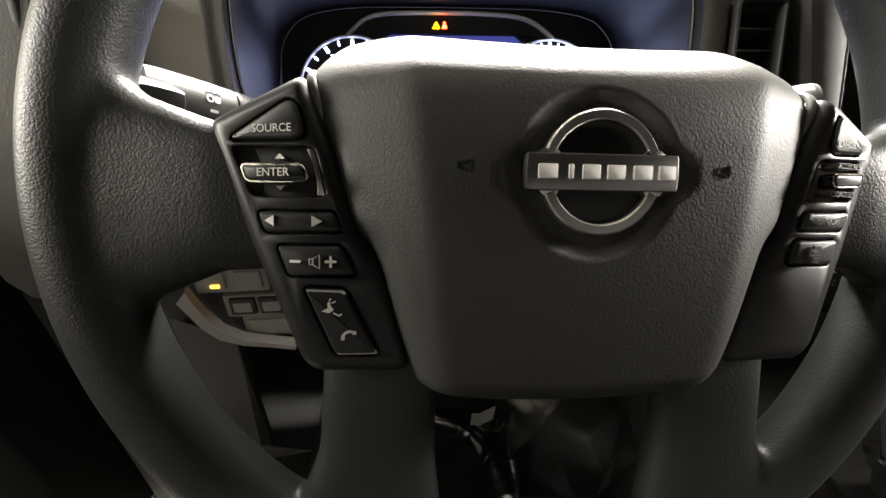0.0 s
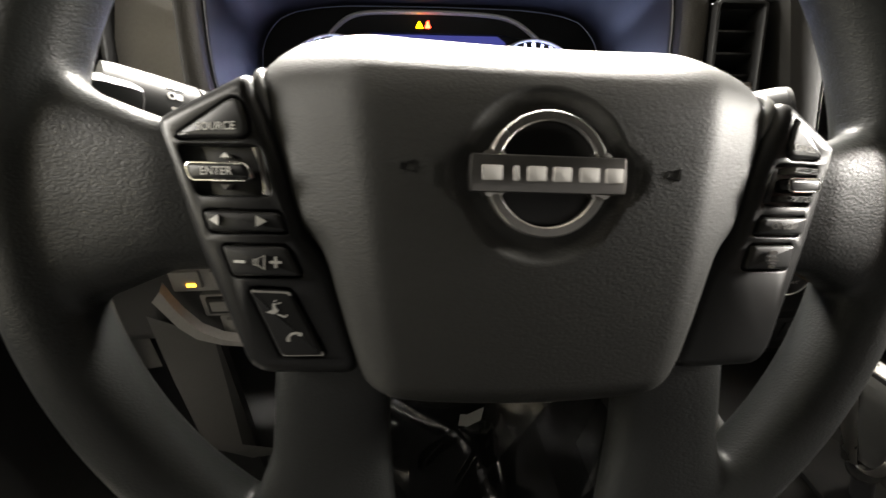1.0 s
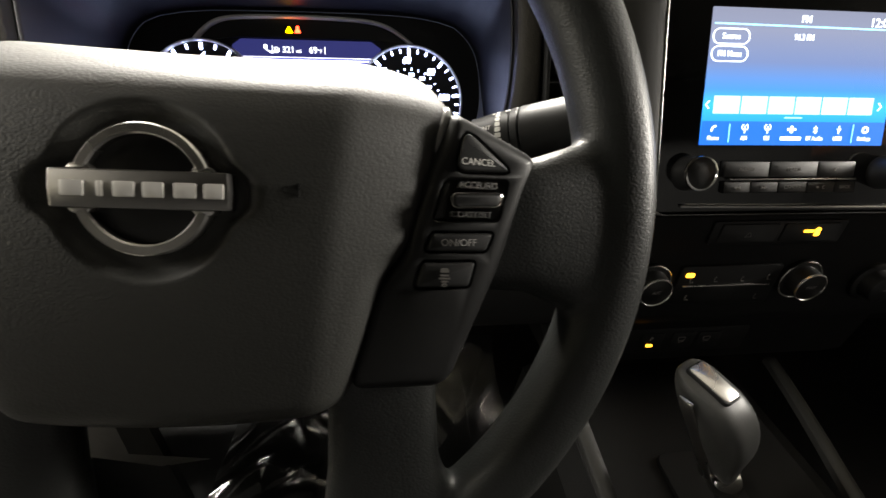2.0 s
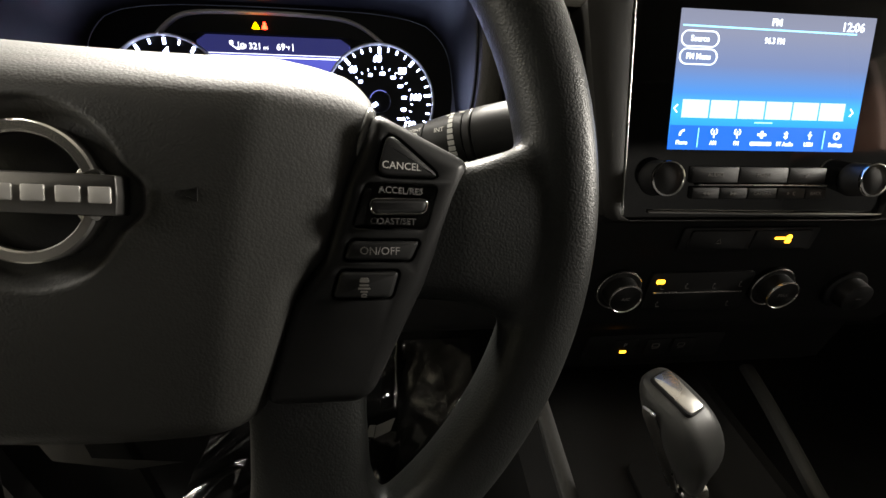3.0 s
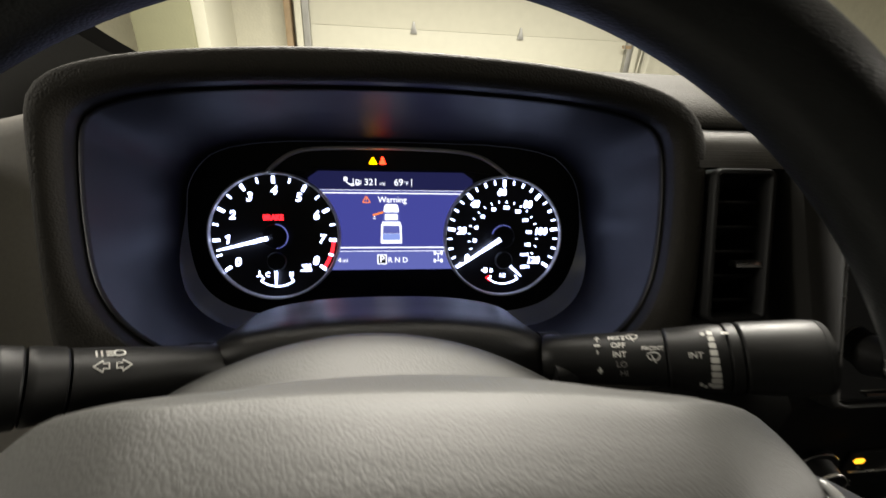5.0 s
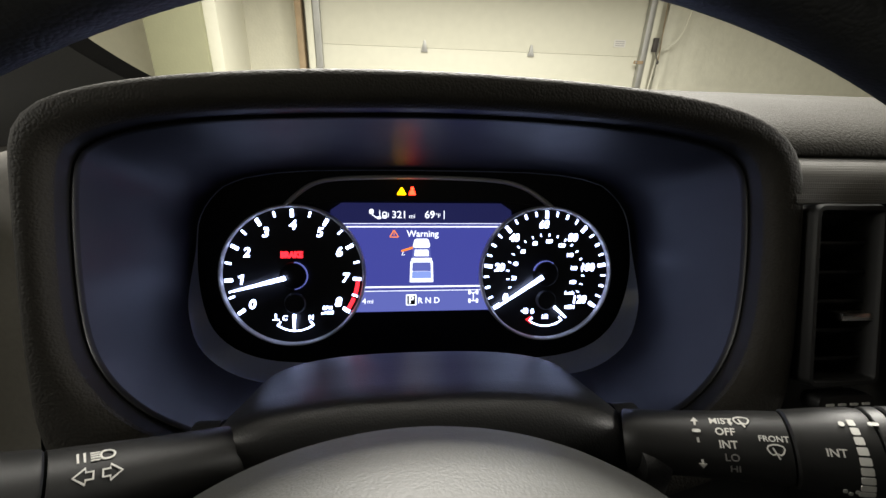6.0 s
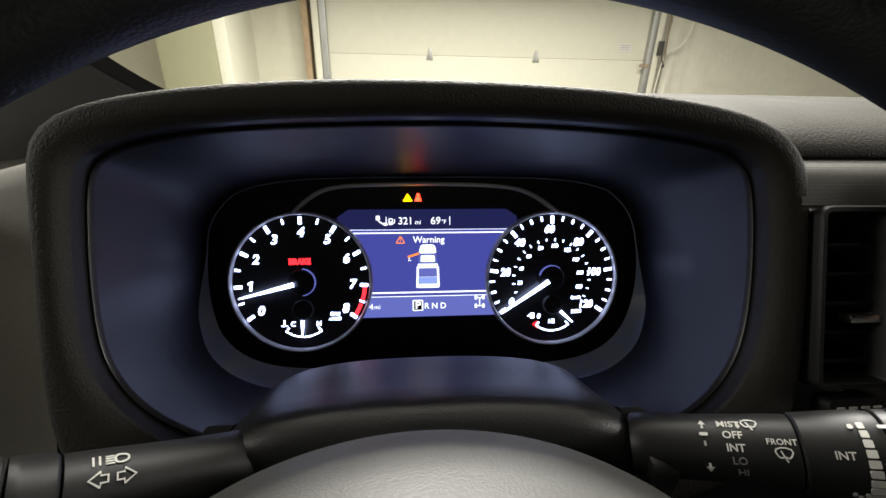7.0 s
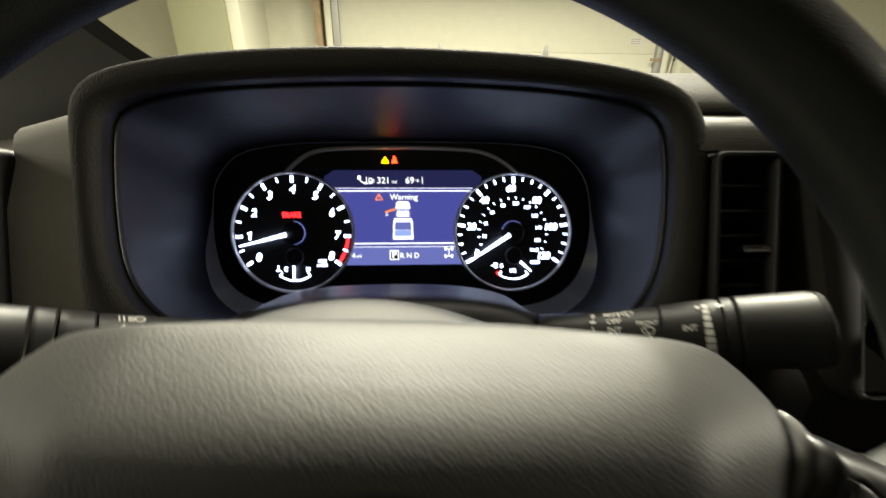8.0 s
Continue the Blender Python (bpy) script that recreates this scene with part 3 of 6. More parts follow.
part("rocker_rim", on_pod(frame_ring(inset(SPEED_KEY, -0.0003), inset(SPEED_KEY, 0.0004), -0.002, 0.0042, 0.0002)), CHROME, k, "bright chrome rim")
mark(wheel, words("ACCEL/RES", 0.0024, 0.1135, 0.0067, -0.0008, 0.0042), material("dim_print", (0.12, 0.115, 0.11), 0.6, 0, None, 0.05))
mark(wheel, words("COAST/SET", 0.0024, 0.1110, -0.0047, -0.0008, 0.0042), material("faint_print", (0.05, 0.048, 0.045), 0.6, 0, None, 0.05))
k = key("cruise_switch", CRUISE_KEY, "black key lettered ON/OFF")
mark(k, words("ON/OFF", 0.0029, 0.1064, -0.0157, 0.0017, 0.0001), PRINTDIM)
k = key("distance_switch", DISTANCE_KEY, "black key with a following-distance mark")
mark(k, join(*[slab(rounded(wd, 0.0006, 0.0001, 1, 0.1010, yy), 0.001, 0.0019) for wd, yy in ((0.0034, -0.0284), (0.0044, -0.0296), (0.0026, -0.0308))],
             slab(soft_poly([(0.0992, -0.0272), (0.0996, -0.0256), (0.1024, -0.0256), (0.1028, -0.0272)], 0.0005), 0.001, 0.0019), ribbon(arc(0.1010, -0.0322, 0.0009, 0, 330, 10, 0.0005), 0.0004, 0.001, 0.0019, True)), PRINTDIM)

# ---------------------------------------------------------------- steering column
column = thing("steering_column", pose(0.017, 0.40, 1.16), "black plastic steering column shroud behind the wheel", "steering column")


def shroud_rings(stations, half, low):
    """Arched sections across the column; each station is (y, top, rise, half-width change)."""
    out = []
    for y, top, rise, dx in stations:
        h = half + dx
        ring = []
        for i in range(41):
            u = -1 + 2 * i / 40
            u = math.copysign(1 - (1 - abs(u)) ** 1.7, u)
            ring.append((h * u, y, top - rise * (1 - max(0.0, 1 - abs(u) ** 2.6) ** (1 / 2.6))))
        ring += [(h, y, low), (-h, y, low)]
        out.append(ring)
    return out


STATIONS = ((-0.0125, 0.030, 0.026, -0.007), (-0.0120, 0.0400, 0.027, -0.004), (-0.0095, 0.0462, 0.028, -0.0015), (-0.0050, 0.0502, 0.030, 0.0), (0.0010, 0.0518, 0.031, 0.0), (0.008, 0.0508, 0.031, 0.0),
            (0.022, 0.0448, 0.031, 0.0), (0.045, 0.0355, 0.031, -0.001), (0.066, 0.0275, 0.031, -0.002), (0.0695, 0.0255, 0.031, -0.003), (0.071, 0.020, 0.030, -0.005))
part("upper_shroud", loft(shroud_rings(STATIONS, 0.1005, -0.06), True, True, True), HUMP, column, "fine-grained black upper column shroud", pose(-0.005, 0, 0))


def hub_rings(stations):
    """Arched sections of the hub shell; each station is (y, half-width, top)."""
    out = []
    for y, h, top in stations:
        ring = [(h * math.sin(a), y, top - 4.2 * (h * math.sin(a)) ** 2) for a in [math.pi * (i / 40 - 0.5) for i in range(41)]]
        low = ring[0][2]
        ring += [(h * math.cos(a), y, low - 0.05 * math.sin(a)) for a in [math.pi * i / 12 for i in range(1, 12)]]
        out.append(ring)
    return out


HUB = ((-0.105, 0.094, 0.0960), (-0.07, 0.095, 0.0915), (-0.050, 0.096, 0.0840), (-0.035, 0.0965, 0.0740), (-0.026, 0.0965, 0.0665), (-0.0195, 0.0965, 0.0595), (-0.0150, 0.096, 0.052), (-0.0135, 0.094, 0.046))
part("hub_shell", loft(hub_rings(HUB), True, True, True), COVER, column, "grained shell between wheel and column", pose(-0.010, 0, 0))
for s in (-1, 1):
    part("stalk_collar", slab(rounded(0.034, 0.040, 0.006), -0.004, 0.009, 0.002), HUMP, column, "raised collar round the stalk", pose(-0.005 + s * 0.0985, -0.004, 0.018, 0, 90 * s, 0))


def stalk(name, base, tip, label, radii):
    b, t = Vector(base), Vector(tip)
    d = t - b
    m = Matrix.Translation(b) @ d.to_track_quat("Z", "Y").to_matrix().to_4x4()
    ob = thing(name, m, label, "stalk")
    length = d.length

    def piece(nm, f0, f1, mat, lab=""):
        prof = []
        for i in range(9):
            f = f0 + (f1 - f0) * i / 8
            prof.append((float(np.interp(f, *radii)), f * length))
        prof[0] = (prof[0][0] - 0.0006, prof[0][1] + 0.0002)
        prof.insert(1, (prof[1][0], prof[0][1] + 0.0008))
        prof[-1] = (prof[-1][0] - 0.0006, prof[-1][1])
        return part(nm, lathe(prof, 40), mat, ob, lab)

    return ob, piece, length


RAD = ((0.0, 0.25, 0.45, 0.60, 0.8, 1.0), (0.0138, 0.0138, 0.0146, 0.0164, 0.0176, 0.0178))


def stalk_text(ob, bm, turn, at, mat=PRINT, k=1.5, flip=None):
    """Puts lettering at an angle round the stalk, at its share of the length."""
    rad = float(np.interp(at, *RAD))
    x0 = at * LEN
    for v in bm.verts:
        dx, dy = (v.co.x - x0) * k, v.co.y * k
        if flip:
            dx, dy = -dx, -dy
        r = rad + 0.0003 + v.co.z
        a = dy / rad
        v.co = Vector((r * math.sin(a), r * math.cos(a), x0 + dx))
    part("legend", moved(bm, Matrix.Rotation(radians(turn), 4, "Z")), mat, ob, "", None, False)


wiper, piece, LEN = stalk("wiper_stalk", (0.107, 0.3965, 1.1875), (0.217, 0.3465, 1.2265), "black wiper stalk with white lettering behind the wheel", RAD)
piece("stalk_arm", 0.0, 0.488, STALK)
piece("stalk_sleeve", 0.493, 0.70, STALK)
piece("twist_ring", 0.705, 0.745, STALK)
piece("stalk_end", 0.75, 1.0, STALK)
part("end_cap", lathe([(0.0177, LEN - 0.0005), (0.0168, LEN + 0.002), (0.012, LEN + 0.0035), (0.0, LEN + 0.004)], 40), STALK, wiper)
TW = 46.0
for k, (t, y) in enumerate((("MIST", 0.0066), ("OFF", 0.0034), ("INT", 0.0001), ("LO", -0.0032), ("HI", -0.0064))):
    stalk_text(wiper, words(t, 0.0020, LEN * 0.325 + 0.0018, y, 0, 0.00005, 0, 0.00004, "RIGHT"), TW, 0.325, PRINT if k < 3 else PRINTDIM)
x0 = LEN * 0.235
stalk_text(wiper, join(ribbon([(x0, 0.0050), (x0, 0.0064)], 0.0006, 0, 0.0003), slab([(x0 - 0.0010, 0.0062), (x0 + 0.0010, 0.0062), (x0, 0.0076)], 0, 0.0003)), TW, 0.235)
stalk_text(wiper, slab(rounded(0.0022, 0.0009, 0.0004, 2, x0, 0.0034), 0, 0.0003), TW, 0.235)
stalk_text(wiper, join(ribbon([(x0, 0.0016), (x0 + 0.0004, -0.0054)], 0.0006, 0, 0.0003), slab([(x0 - 0.0006, -0.0052), (x0 + 0.0014, -0.0052), (x0 + 0.0004, -0.0066)], 0, 0.0003)), TW, 0.235)


def wiper_icon(x, y, k=1.0):
    return join(ribbon(chaikin([(x - 0.0026 * k, y + 0.0010 * k), (x, y + 0.0019 * k), (x + 0.0026 * k, y + 0.0010 * k), (x + 0.0014 * k, y - 0.0014 * k), (x, y - 0.0009 * k), (x - 0.0014 * k, y - 0.0014 * k)], 1), 0.0004, 0, 0.0003, True),
                ribbon([(x - 0.0008 * k, y + 0.0008 * k), (x + 0.0006 * k, y - 0.0024 * k)], 0.0004, 0, 0.0003))


x0 = LEN * 0.365
stalk_text(wiper, join(ribbon([(x0 - 0.0022, 0.0074), (x0 - 0.0022, 0.0060)], 0.0005, 0, 0.0003), slab([(x0 - 0.0028, 0.0062), (x0 - 0.0016, 0.0062), (x0 - 0.0022, 0.0052)], 0, 0.0003), wiper_icon(x0 + 0.0006, 0.0068, 0.8)), TW, 0.365)
x0 = LEN * 0.445
stalk_text(wiper, words("FRONT", 0.0019, x0, 0.0026, 0, 0.00005, 0, 0.00002), TW, 0.445, PRINT, 1.2)
stalk_text(wiper, wiper_icon(x0, -0.0008), TW, 0.445, PRINT, 1.25)
stalk_text(wiper, words("INT", 0.0024, LEN * 0.590, -0.0006, 0, 0.00005, 0, 0.00003), TW, 0.590, PRINT, 1.2)
for k in range(9):
    stalk_text(wiper, slab(rounded(0.0015 + 0.0002 * k, 0.0018, 0.0002, 1, LEN * 0.650, 0.0072 - 0.0023 * k), 0, 0.0003), TW, 0.650, PRINT)
stalk_text(wiper, slab(rounded(0.0012, 0.0014, 0.0005, 2, LEN * 0.626, 0.0068), 0, 0.0003), TW, 0.626, PRINT)
stalk_text(wiper, slab(rounded(0.0022, 0.0010, 0.0004, 2, LEN * 0.70, 0.0070), 0, 0.0003), TW, 0.70, PRINT)
for k in range(3):
    xx = 0.600 + 0.014 * k
    stalk_text(wiper, slab(rounded(0.0009, 0.0013, 0.0003, 2, LEN * xx, -0.0105 - 0.001 * (k % 2)), 0, 0.0003), TW, xx, PRINT)

lamps, piece, LEN = stalk("light_stalk", (-0.070, 0.4005, 1.1850), (-0.172, 0.329, 1.2395), "black lighting stalk with white symbols behind the wheel", RAD)
piece("stalk_arm", 0.0, 0.50, STALK)
piece("stalk_sleeve", 0.505, 0.60, STALK)
piece("twist_ring", 0.605, 0.665, STALK)
piece("stalk_end", 0.67, 0.98, STALK)
part("end_paddle", box(0.002, 0.0250, -0.0125, 0.0125, LEN * 0.865, LEN * 1.03, 0.006), STALK, lamps, "flat twist paddle at the stalk's end")
TL = -22.0
x0 = LEN * 0.405
stalk_text(lamps, join(ribbon([(x0 - 0.0042, 0.0014), (x0 - 0.0042, 0.0044)], 0.0005, 0, 0.0003), ribbon([(x0 - 0.0028, 0.0014), (x0 - 0.0028, 0.0044)], 0.0005, 0, 0.0003), *[ribbon([(x0 - 0.0016, 0.0016 + 0.0008 * q), (x0 + 0.0004, 0.0016 + 0.0008 * q)], 0.0004, 0, 0.0003) for q in range(4)], ribbon(chaikin([(x0 + 0.0006, 0.0014), (x0 + 0.0006, 0.0044), (x0 + 0.0036, 0.0040), (x0 + 0.0036, 0.0018)], 2), 0.0005, 0, 0.0003, True)), TL, 0.405, PRINT, 1.3, True)
for d, xc in ((1, x0 + 0.0026), (-1, x0 - 0.0026)):
    stalk_text(lamps, ribbon([(xc + 0.0026 * d, -0.0022), (xc, -0.0002), (xc, -0.0013), (xc - 0.0016 * d, -0.0013), (xc - 0.0016 * d, -0.0031), (xc, -0.0031), (xc, -0.0042)], 0.0005, 0, 0.0003, True), TL, 0.405, PRINT, 1.3, True)
x0 = LEN * 0.765
stalk_text(lamps, join(*[ribbon([(x0 + s * 0.0010, 0.0040 + 0.0010 * q), (x0 + s * 0.0030, 0.0040 + 0.0016 * q)], 0.0005, 0, 0.0003) for s in (-1, 1) for q in (-1, 0, 1)], ribbon(rounded(0.0016, 0.0030, 0.0005, 2, x0, 0.0040), 0.0005, 0, 0.0003, True)), -48.0, 0.765, PRINT, 1.3, True)
stalk_text(lamps, join(ribbon(chaikin([(x0 - 0.0004, -0.0020), (x0 - 0.0004, 0.0006), (x0 - 0.0026, 0.0004), (x0 - 0.0026, -0.0018)], 2), 0.0006, 0, 0.0003, True), slab(rounded(0.0020, 0.0026, 0.0003, 2, x0 + 0.0012, -0.0007), 0, 0.0003)), -48.0, 0.765, PRINT, 1.3, True)
stalk_text(lamps, slab(rounded(0.0030, 0.0011, 0.0003, 2, x0, -0.0055), 0, 0.0003), -48.0, 0.765, PRINT, 1.3, True)

# ---------------------------------------------------------------- instrument cluster
cluster = thing("instrument_cluster", CLUSTER, "lit instrument cluster with two round gauges and a blue display", "instrument cluster")
LENS = chaikin([(-0.176, 0.000), (-0.172, 0.036), (-0.140, 0.0640), (0.0, 0.0670), (0.140, 0.0650), (0.174, 0.040), (0.182, 0.000), (0.180, -0.035), (0.168, -0.068), (0.140, -0.088), (0.09, -0.094), (0.0, -0.090),
                (-0.09, -0.092), (-0.138, -0.086), (-0.166, -0.066), (-0.175, -0.035)], 2)
LOBE = chaikin([(-0.181, 0.000), (-0.175, 0.038), (-0.141, 0.0660), (0.0, 0.0690), (0.141, 0.0670), (0.177, 0.042), (0.184, 0.000), (0.187, -0.046), (0.179, -0.080), (0.145, -0.104), (0.09, -0.106), (0.0, -0.106),
                (-0.09, -0.106), (-0.140, -0.102), (-0.174, -0.078), (-0.181, -0.046)], 2)
part("backing", slab(inset(LENS, -0.010), -0.012, -0.002), DIAL, cluster, "black backing plate")
GL, GR, GRAD = (-0.1023, -0.0178), (0.1051, -0.0185), 0.0562
disp = part("display", slab([(-0.073, -0.0492), (0.075, -0.0492), (0.075, 0.0345), (0.066, 0.0405), (-0.064, 0.0405), (-0.073, 0.0345)], -0.002, 0.0008), DISPLAY, cluster, "lit indigo display with a vehicle warning", None, False)


def lit(parent, bm, mat=DISPLAYWHITE, name="lit_mark", label=""):
    return part(name, bm, mat, parent, label, None, False)


lit(disp, slab([(-0.073, -0.0490), (0.075, -0.0490), (0.075, -0.0325), (-0.073, -0.0325)], 0.0008, 0.0010), DISPLAYBAND, "display_band")
for yy, hh in ((0.0212, 0.0010), (0.0238, 0.0004), (-0.0285, 0.0012), (-0.0318, 0.0005)):
    lit(disp, slab([(-0.073, yy - hh / 2), (0.075, yy - hh / 2), (0.075, yy + hh / 2), (-0.073, yy + hh / 2)], 0.0010, 0.0014), DISPLAYWHITE, "display_line")
lit(disp, words("321", 0.0060, -0.0180, 0.0308, 0.0011, 0.0001, 0, 0.00005))
lit(disp, words("mi", 0.0038, -0.0078, 0.0298, 0.0011, 0.0001))
lit(disp, words("69", 0.0062, 0.0068, 0.0308, 0.0011, 0.0001, 0, 0.00005))
lit(disp, words("\u00b0F", 0.0036, 0.0136, 0.0300, 0.0011, 0.0001))
lit(disp, words("Warning", 0.0054, 0.0010, 0.0153, 0.0011, 0.0001, 0, 0.00008))
lit(disp, words("4", 0.0046, -0.0472, -0.0402, 0.0012, 0.0001, 0, 0.0001))
lit(disp, words("mi", 0.0038, -0.0422, -0.0404, 0.0012, 0.0001))
lit(disp, join(slab(rounded(0.0088, 0.0092, 0.0006, 2, -0.0086, -0.0396), 0.0010, 0.0014)), DISPLAYWHITE, "gear_box")
lit(disp, slab(rounded(0.0066, 0.0074, 0.0004, 2, -0.0086, -0.0396), 0.0014, 0.0016), DIAL, "gear_box")
lit(disp, words("P", 0.0064, -0.0086, -0.0396, 0.0018, 0.0001, 0, 0.0002))
lit(disp, words("R N D", 0.0050, 0.0060, -0.0404, 0.0012, 0.0001, 0, 0.00008))
lit(disp, join(ribbon(rounded(0.0028, 0.0046, 0.0006, 2, -0.0300, 0.0306), 0.0008, 0.0010, 0.0014, True), slab(rounded(0.0030, 0.0022, 0.0003, 2, -0.0300, 0.0294), 0.0010, 0.0014), ribbon([(-0.0279, 0.0290), (-0.0270, 0.0295), (-0.0270, 0.0325)], 0.0006, 0.0010, 0.0014)))
for xx in (-0.0338, 0.0186):
    lit(disp, ribbon([(xx, 0.0275), (xx, 0.0345)], 0.0006, 0.0010, 0.0014))
lit(disp, join(slab(rounded(0.0034, 0.0040, 0.0010, 2, -0.0405, 0.0335), 0.0010, 0.0014), ribbon([(-0.0400, 0.0310), (-0.0370, 0.0290), (-0.0345, 0.0286)], 0.0010, 0.0010, 0.0014), slab(rounded(0.0038, 0.0022, 0.0008, 2, -0.0345, 0.0285), 0.0010, 0.0014)))
lit(disp, ribbon(soft_poly([(-0.0260, 0.0128), (-0.0188, 0.0128), (-0.0224, 0.0186)], 0.0008, 2), 0.0008, 0.0010, 0.0014, True), DISPLAYORANGE)
lit(disp, slab([(-0.0227, 0.0140), (-0.0221, 0.0140), (-0.0221, 0.0172), (-0.0227, 0.0172)], 0.0010, 0.0014), DISPLAYORANGE)
lit(disp, slab([(-0.073, 0.0243), (0.075, 0.0243), (0.075, 0.0345), (0.066, 0.0405), (-0.064, 0.0405), (-0.073, 0.0345)], 0.0008, 0.0010), DISPLAYDARK, "display_header")
# plan view of a pickup with one door open
lit(disp, slab(soft_poly([(-0.0058, 0.0114), (0.0058, 0.0114), (0.0074, 0.0040), (-0.0074, 0.0040)], 0.0022), 0.0010, 0.0013), DISPLAYWHITE, "vehicle_mark")
lit(disp, slab(soft_poly([(-0.0070, 0.0038), (0.0070, 0.0038), (0.0078, -0.0052), (-0.0078, -0.0052)], 0.0012), 0.0010, 0.0012), DISPLAYBAND, "vehicle_mark")
lit(disp, slab(soft_poly([(-0.0056, 0.0024), (0.0056, 0.0024), (0.0060, -0.0030), (-0.0060, -0.0030)], 0.0008), 0.0012, 0.0014), DISPLAYWHITE, "vehicle_mark")
lit(disp, slab(soft_poly([(-0.0082, -0.0046), (0.0082, -0.0046), (0.0086, -0.0062), (-0.0086, -0.0062)], 0.0005), 0.0012, 0.0014), DISPLAYWHITE, "vehicle_mark")
lit(disp, slab(soft_poly([(-0.0092, -0.0066), (0.0092, -0.0066), (0.0098, -0.0248), (-0.0098, -0.0248)], 0.0012), 0.0010, 0.0013), DISPLAYWHITE, "vehicle_mark")
lit(disp, slab(soft_poly([(-0.0074, -0.0082), (0.0074, -0.0082), (0.0078, -0.0155), (-0.0078, -0.0155)], 0.0008), 0.0013, 0.0015), DISPLAYBAND, "vehicle_mark")
lit(disp, slab(soft_poly([(-0.0078, -0.0157), (0.0078, -0.0157), (0.0081, -0.0215), (-0.0081, -0.0215)], 0.0008), 0.0013, 0.0015), DISPLAYSKY, "vehicle_mark")
lit(disp, join(slab(soft_poly([(-0.0072, 0.0050), (-0.0072, 0.0032), (-0.0165, 0.0004), (-0.0168, 0.0020)], 0.0004), 0.0010, 0.0014)), DISPLAYORANGE, "vehicle_mark")
lit(disp, ribbon([(-0.0150, 0.0008), (-0.0162, -0.0022), (-0.0138, -0.0016)], 0.0006, 0.0010, 0.0014), DISPLAYWHITE, "vehicle_mark")
lit(disp, join(*[slab(rounded(0.0020, 0.0036, 0.0006, 2, 0.0436 + a, -0.0375 + b), 0.0010, 0.0014) for a in (-0.0032, 0.0032) for b in (-0.0036, 0.0036)],
               ribbon([(0.0436, -0.0339), (0.0436, -0.0411)], 0.0007, 0.0010, 0.0014), ribbon([(0.0404, -0.0411), (0.0468, -0.0411)], 0.0007, 0.0010, 0.0014), ribbon([(0.0410, -0.0330), (0.0436, -0.0352), (0.0462, -0.0330)], 0.0007, 0.0010, 0.0014)))


def gauge(label, c, needle_angle):
    """A dial disc with its bright ring; returns the disc."""
    dial = part("gauge", lathe([(0.0, 0.0030), (GRAD - 0.001, 0.0030), (GRAD + 0.0005, 0.0036), (GRAD + 0.001, -0.002), (0.0, -0.002)], 72), DIAL, cluster, label, pose(c[0], c[1], 0))
    ring = [(0.0, -0.002), (0.0, 0.004), (-0.0005, 0.0066), (-0.0013, 0.0072), (-0.0022, 0.0066), (-0.0028, 0.0040), (-0.0030, 0.0)]
    part("gauge_ring", lathe([(GRAD + 0.001 + r, z) for r, z in ring], 96), RINGGREY, dial, "satin metal ring")
    return dial


def tick(a, r0, r1, w, c=(0, 0), z=0.0036):
    u = Vector((math.cos(radians(a)), math.sin(radians(a))))
    v = Vector((-u.y, u.x)) * w / 2
    p, q = u * r0 + Vector(c), u * r1 + Vector(c)
    return slab([tuple(p - v), tuple(q - v), tuple(q + v), tuple(p + v)], 0.0031, z)


def needle(dial, a, r0, r1):
    u = Vector((math.cos(radians(a)), math.sin(radians(a))))
    v = Vector((-u.y, u.x))
    p, q = u * r0, u * r1
    part("needle", slab([tuple(p - v * 0.0018), tuple(q - v * 0.0006), tuple(q + v * 0.0006), tuple(p + v * 0.0018)], 0.0060, 0.0072), WHITEGLOW, dial, "lit white needle", None, False)


def numeral(i, size, x, y):
    """One slanted dial figure; the 1 has a flag."""
    if i != 1:
        return words(str(i), size, x, y, 0.0034, 0.0001, 0.18, 0.00028)
    h = size / 2
    return slab([(x - 0.0012, y - h), (x + 0.0006, y - h), (x + 0.0019, y + h), (x + 0.0003, y + h), (x - 0.0022, y + h * 0.62), (x - 0.0020, y + h * 0.28), (x - 0.0001, y + h * 0.55)], 0.0033, 0.0036)


tach = gauge("tachometer with white figures and a red line", GL, 0)
T0, T1 = 215.0, -35.0
for i in range(17):
    a = T0 + (T1 - T0) * i / 16
    big = i % 2 == 0
    part("tick", tick(a, 0.0468 if big else 0.0485, 0.0530, 0.0026 if big else 0.0015), WHITEGLOW, tach, "", None, False)
for i in range(9):
    a = T0 + (T1 - T0) * i / 8
    fx, fy = (0.0342, -0.0224) if i == 8 else (0.0402 * math.cos(radians(a)), 0.0402 * math.sin(radians(a)))
    part("figure", numeral(i, 0.0076, fx, fy), WHITEGLOW, tach, "", None, False)
for a0, a1 in ((-6, -18), (-22, -33)):
    part("red_line", join(ring_arc(0.0492, 0.0522, a1, a0, 0.0030, 0.0038, 8)), REDGLOW, tach, "lit red band", None, False)
part("brake_lamp", words("BRAKE", 0.0046, -0.0012, 0.0166, 0.0034, 0.0001, 0, 0.00045, "CENTER", 0.9), REDGLOW, tach, "lit red brake warning", None, False)
part("figure", words("RPM", 0.0030, 0.0258, -0.0268, 0.0034, 0.0001, 0.15, 0.00002), WHITEGLOW, tach, "", None, False)
part("figure", words("x1000", 0.0029, 0.0256, -0.0308, 0.0034, 0.0001, 0.15, 0.00002), WHITEGLOW, tach, "", None, False)
needle(tach, 194, 0.006, 0.0500)

speedo = gauge("speedometer with white figures", GR, 0)
S0, S1 = 213.0, -33.0
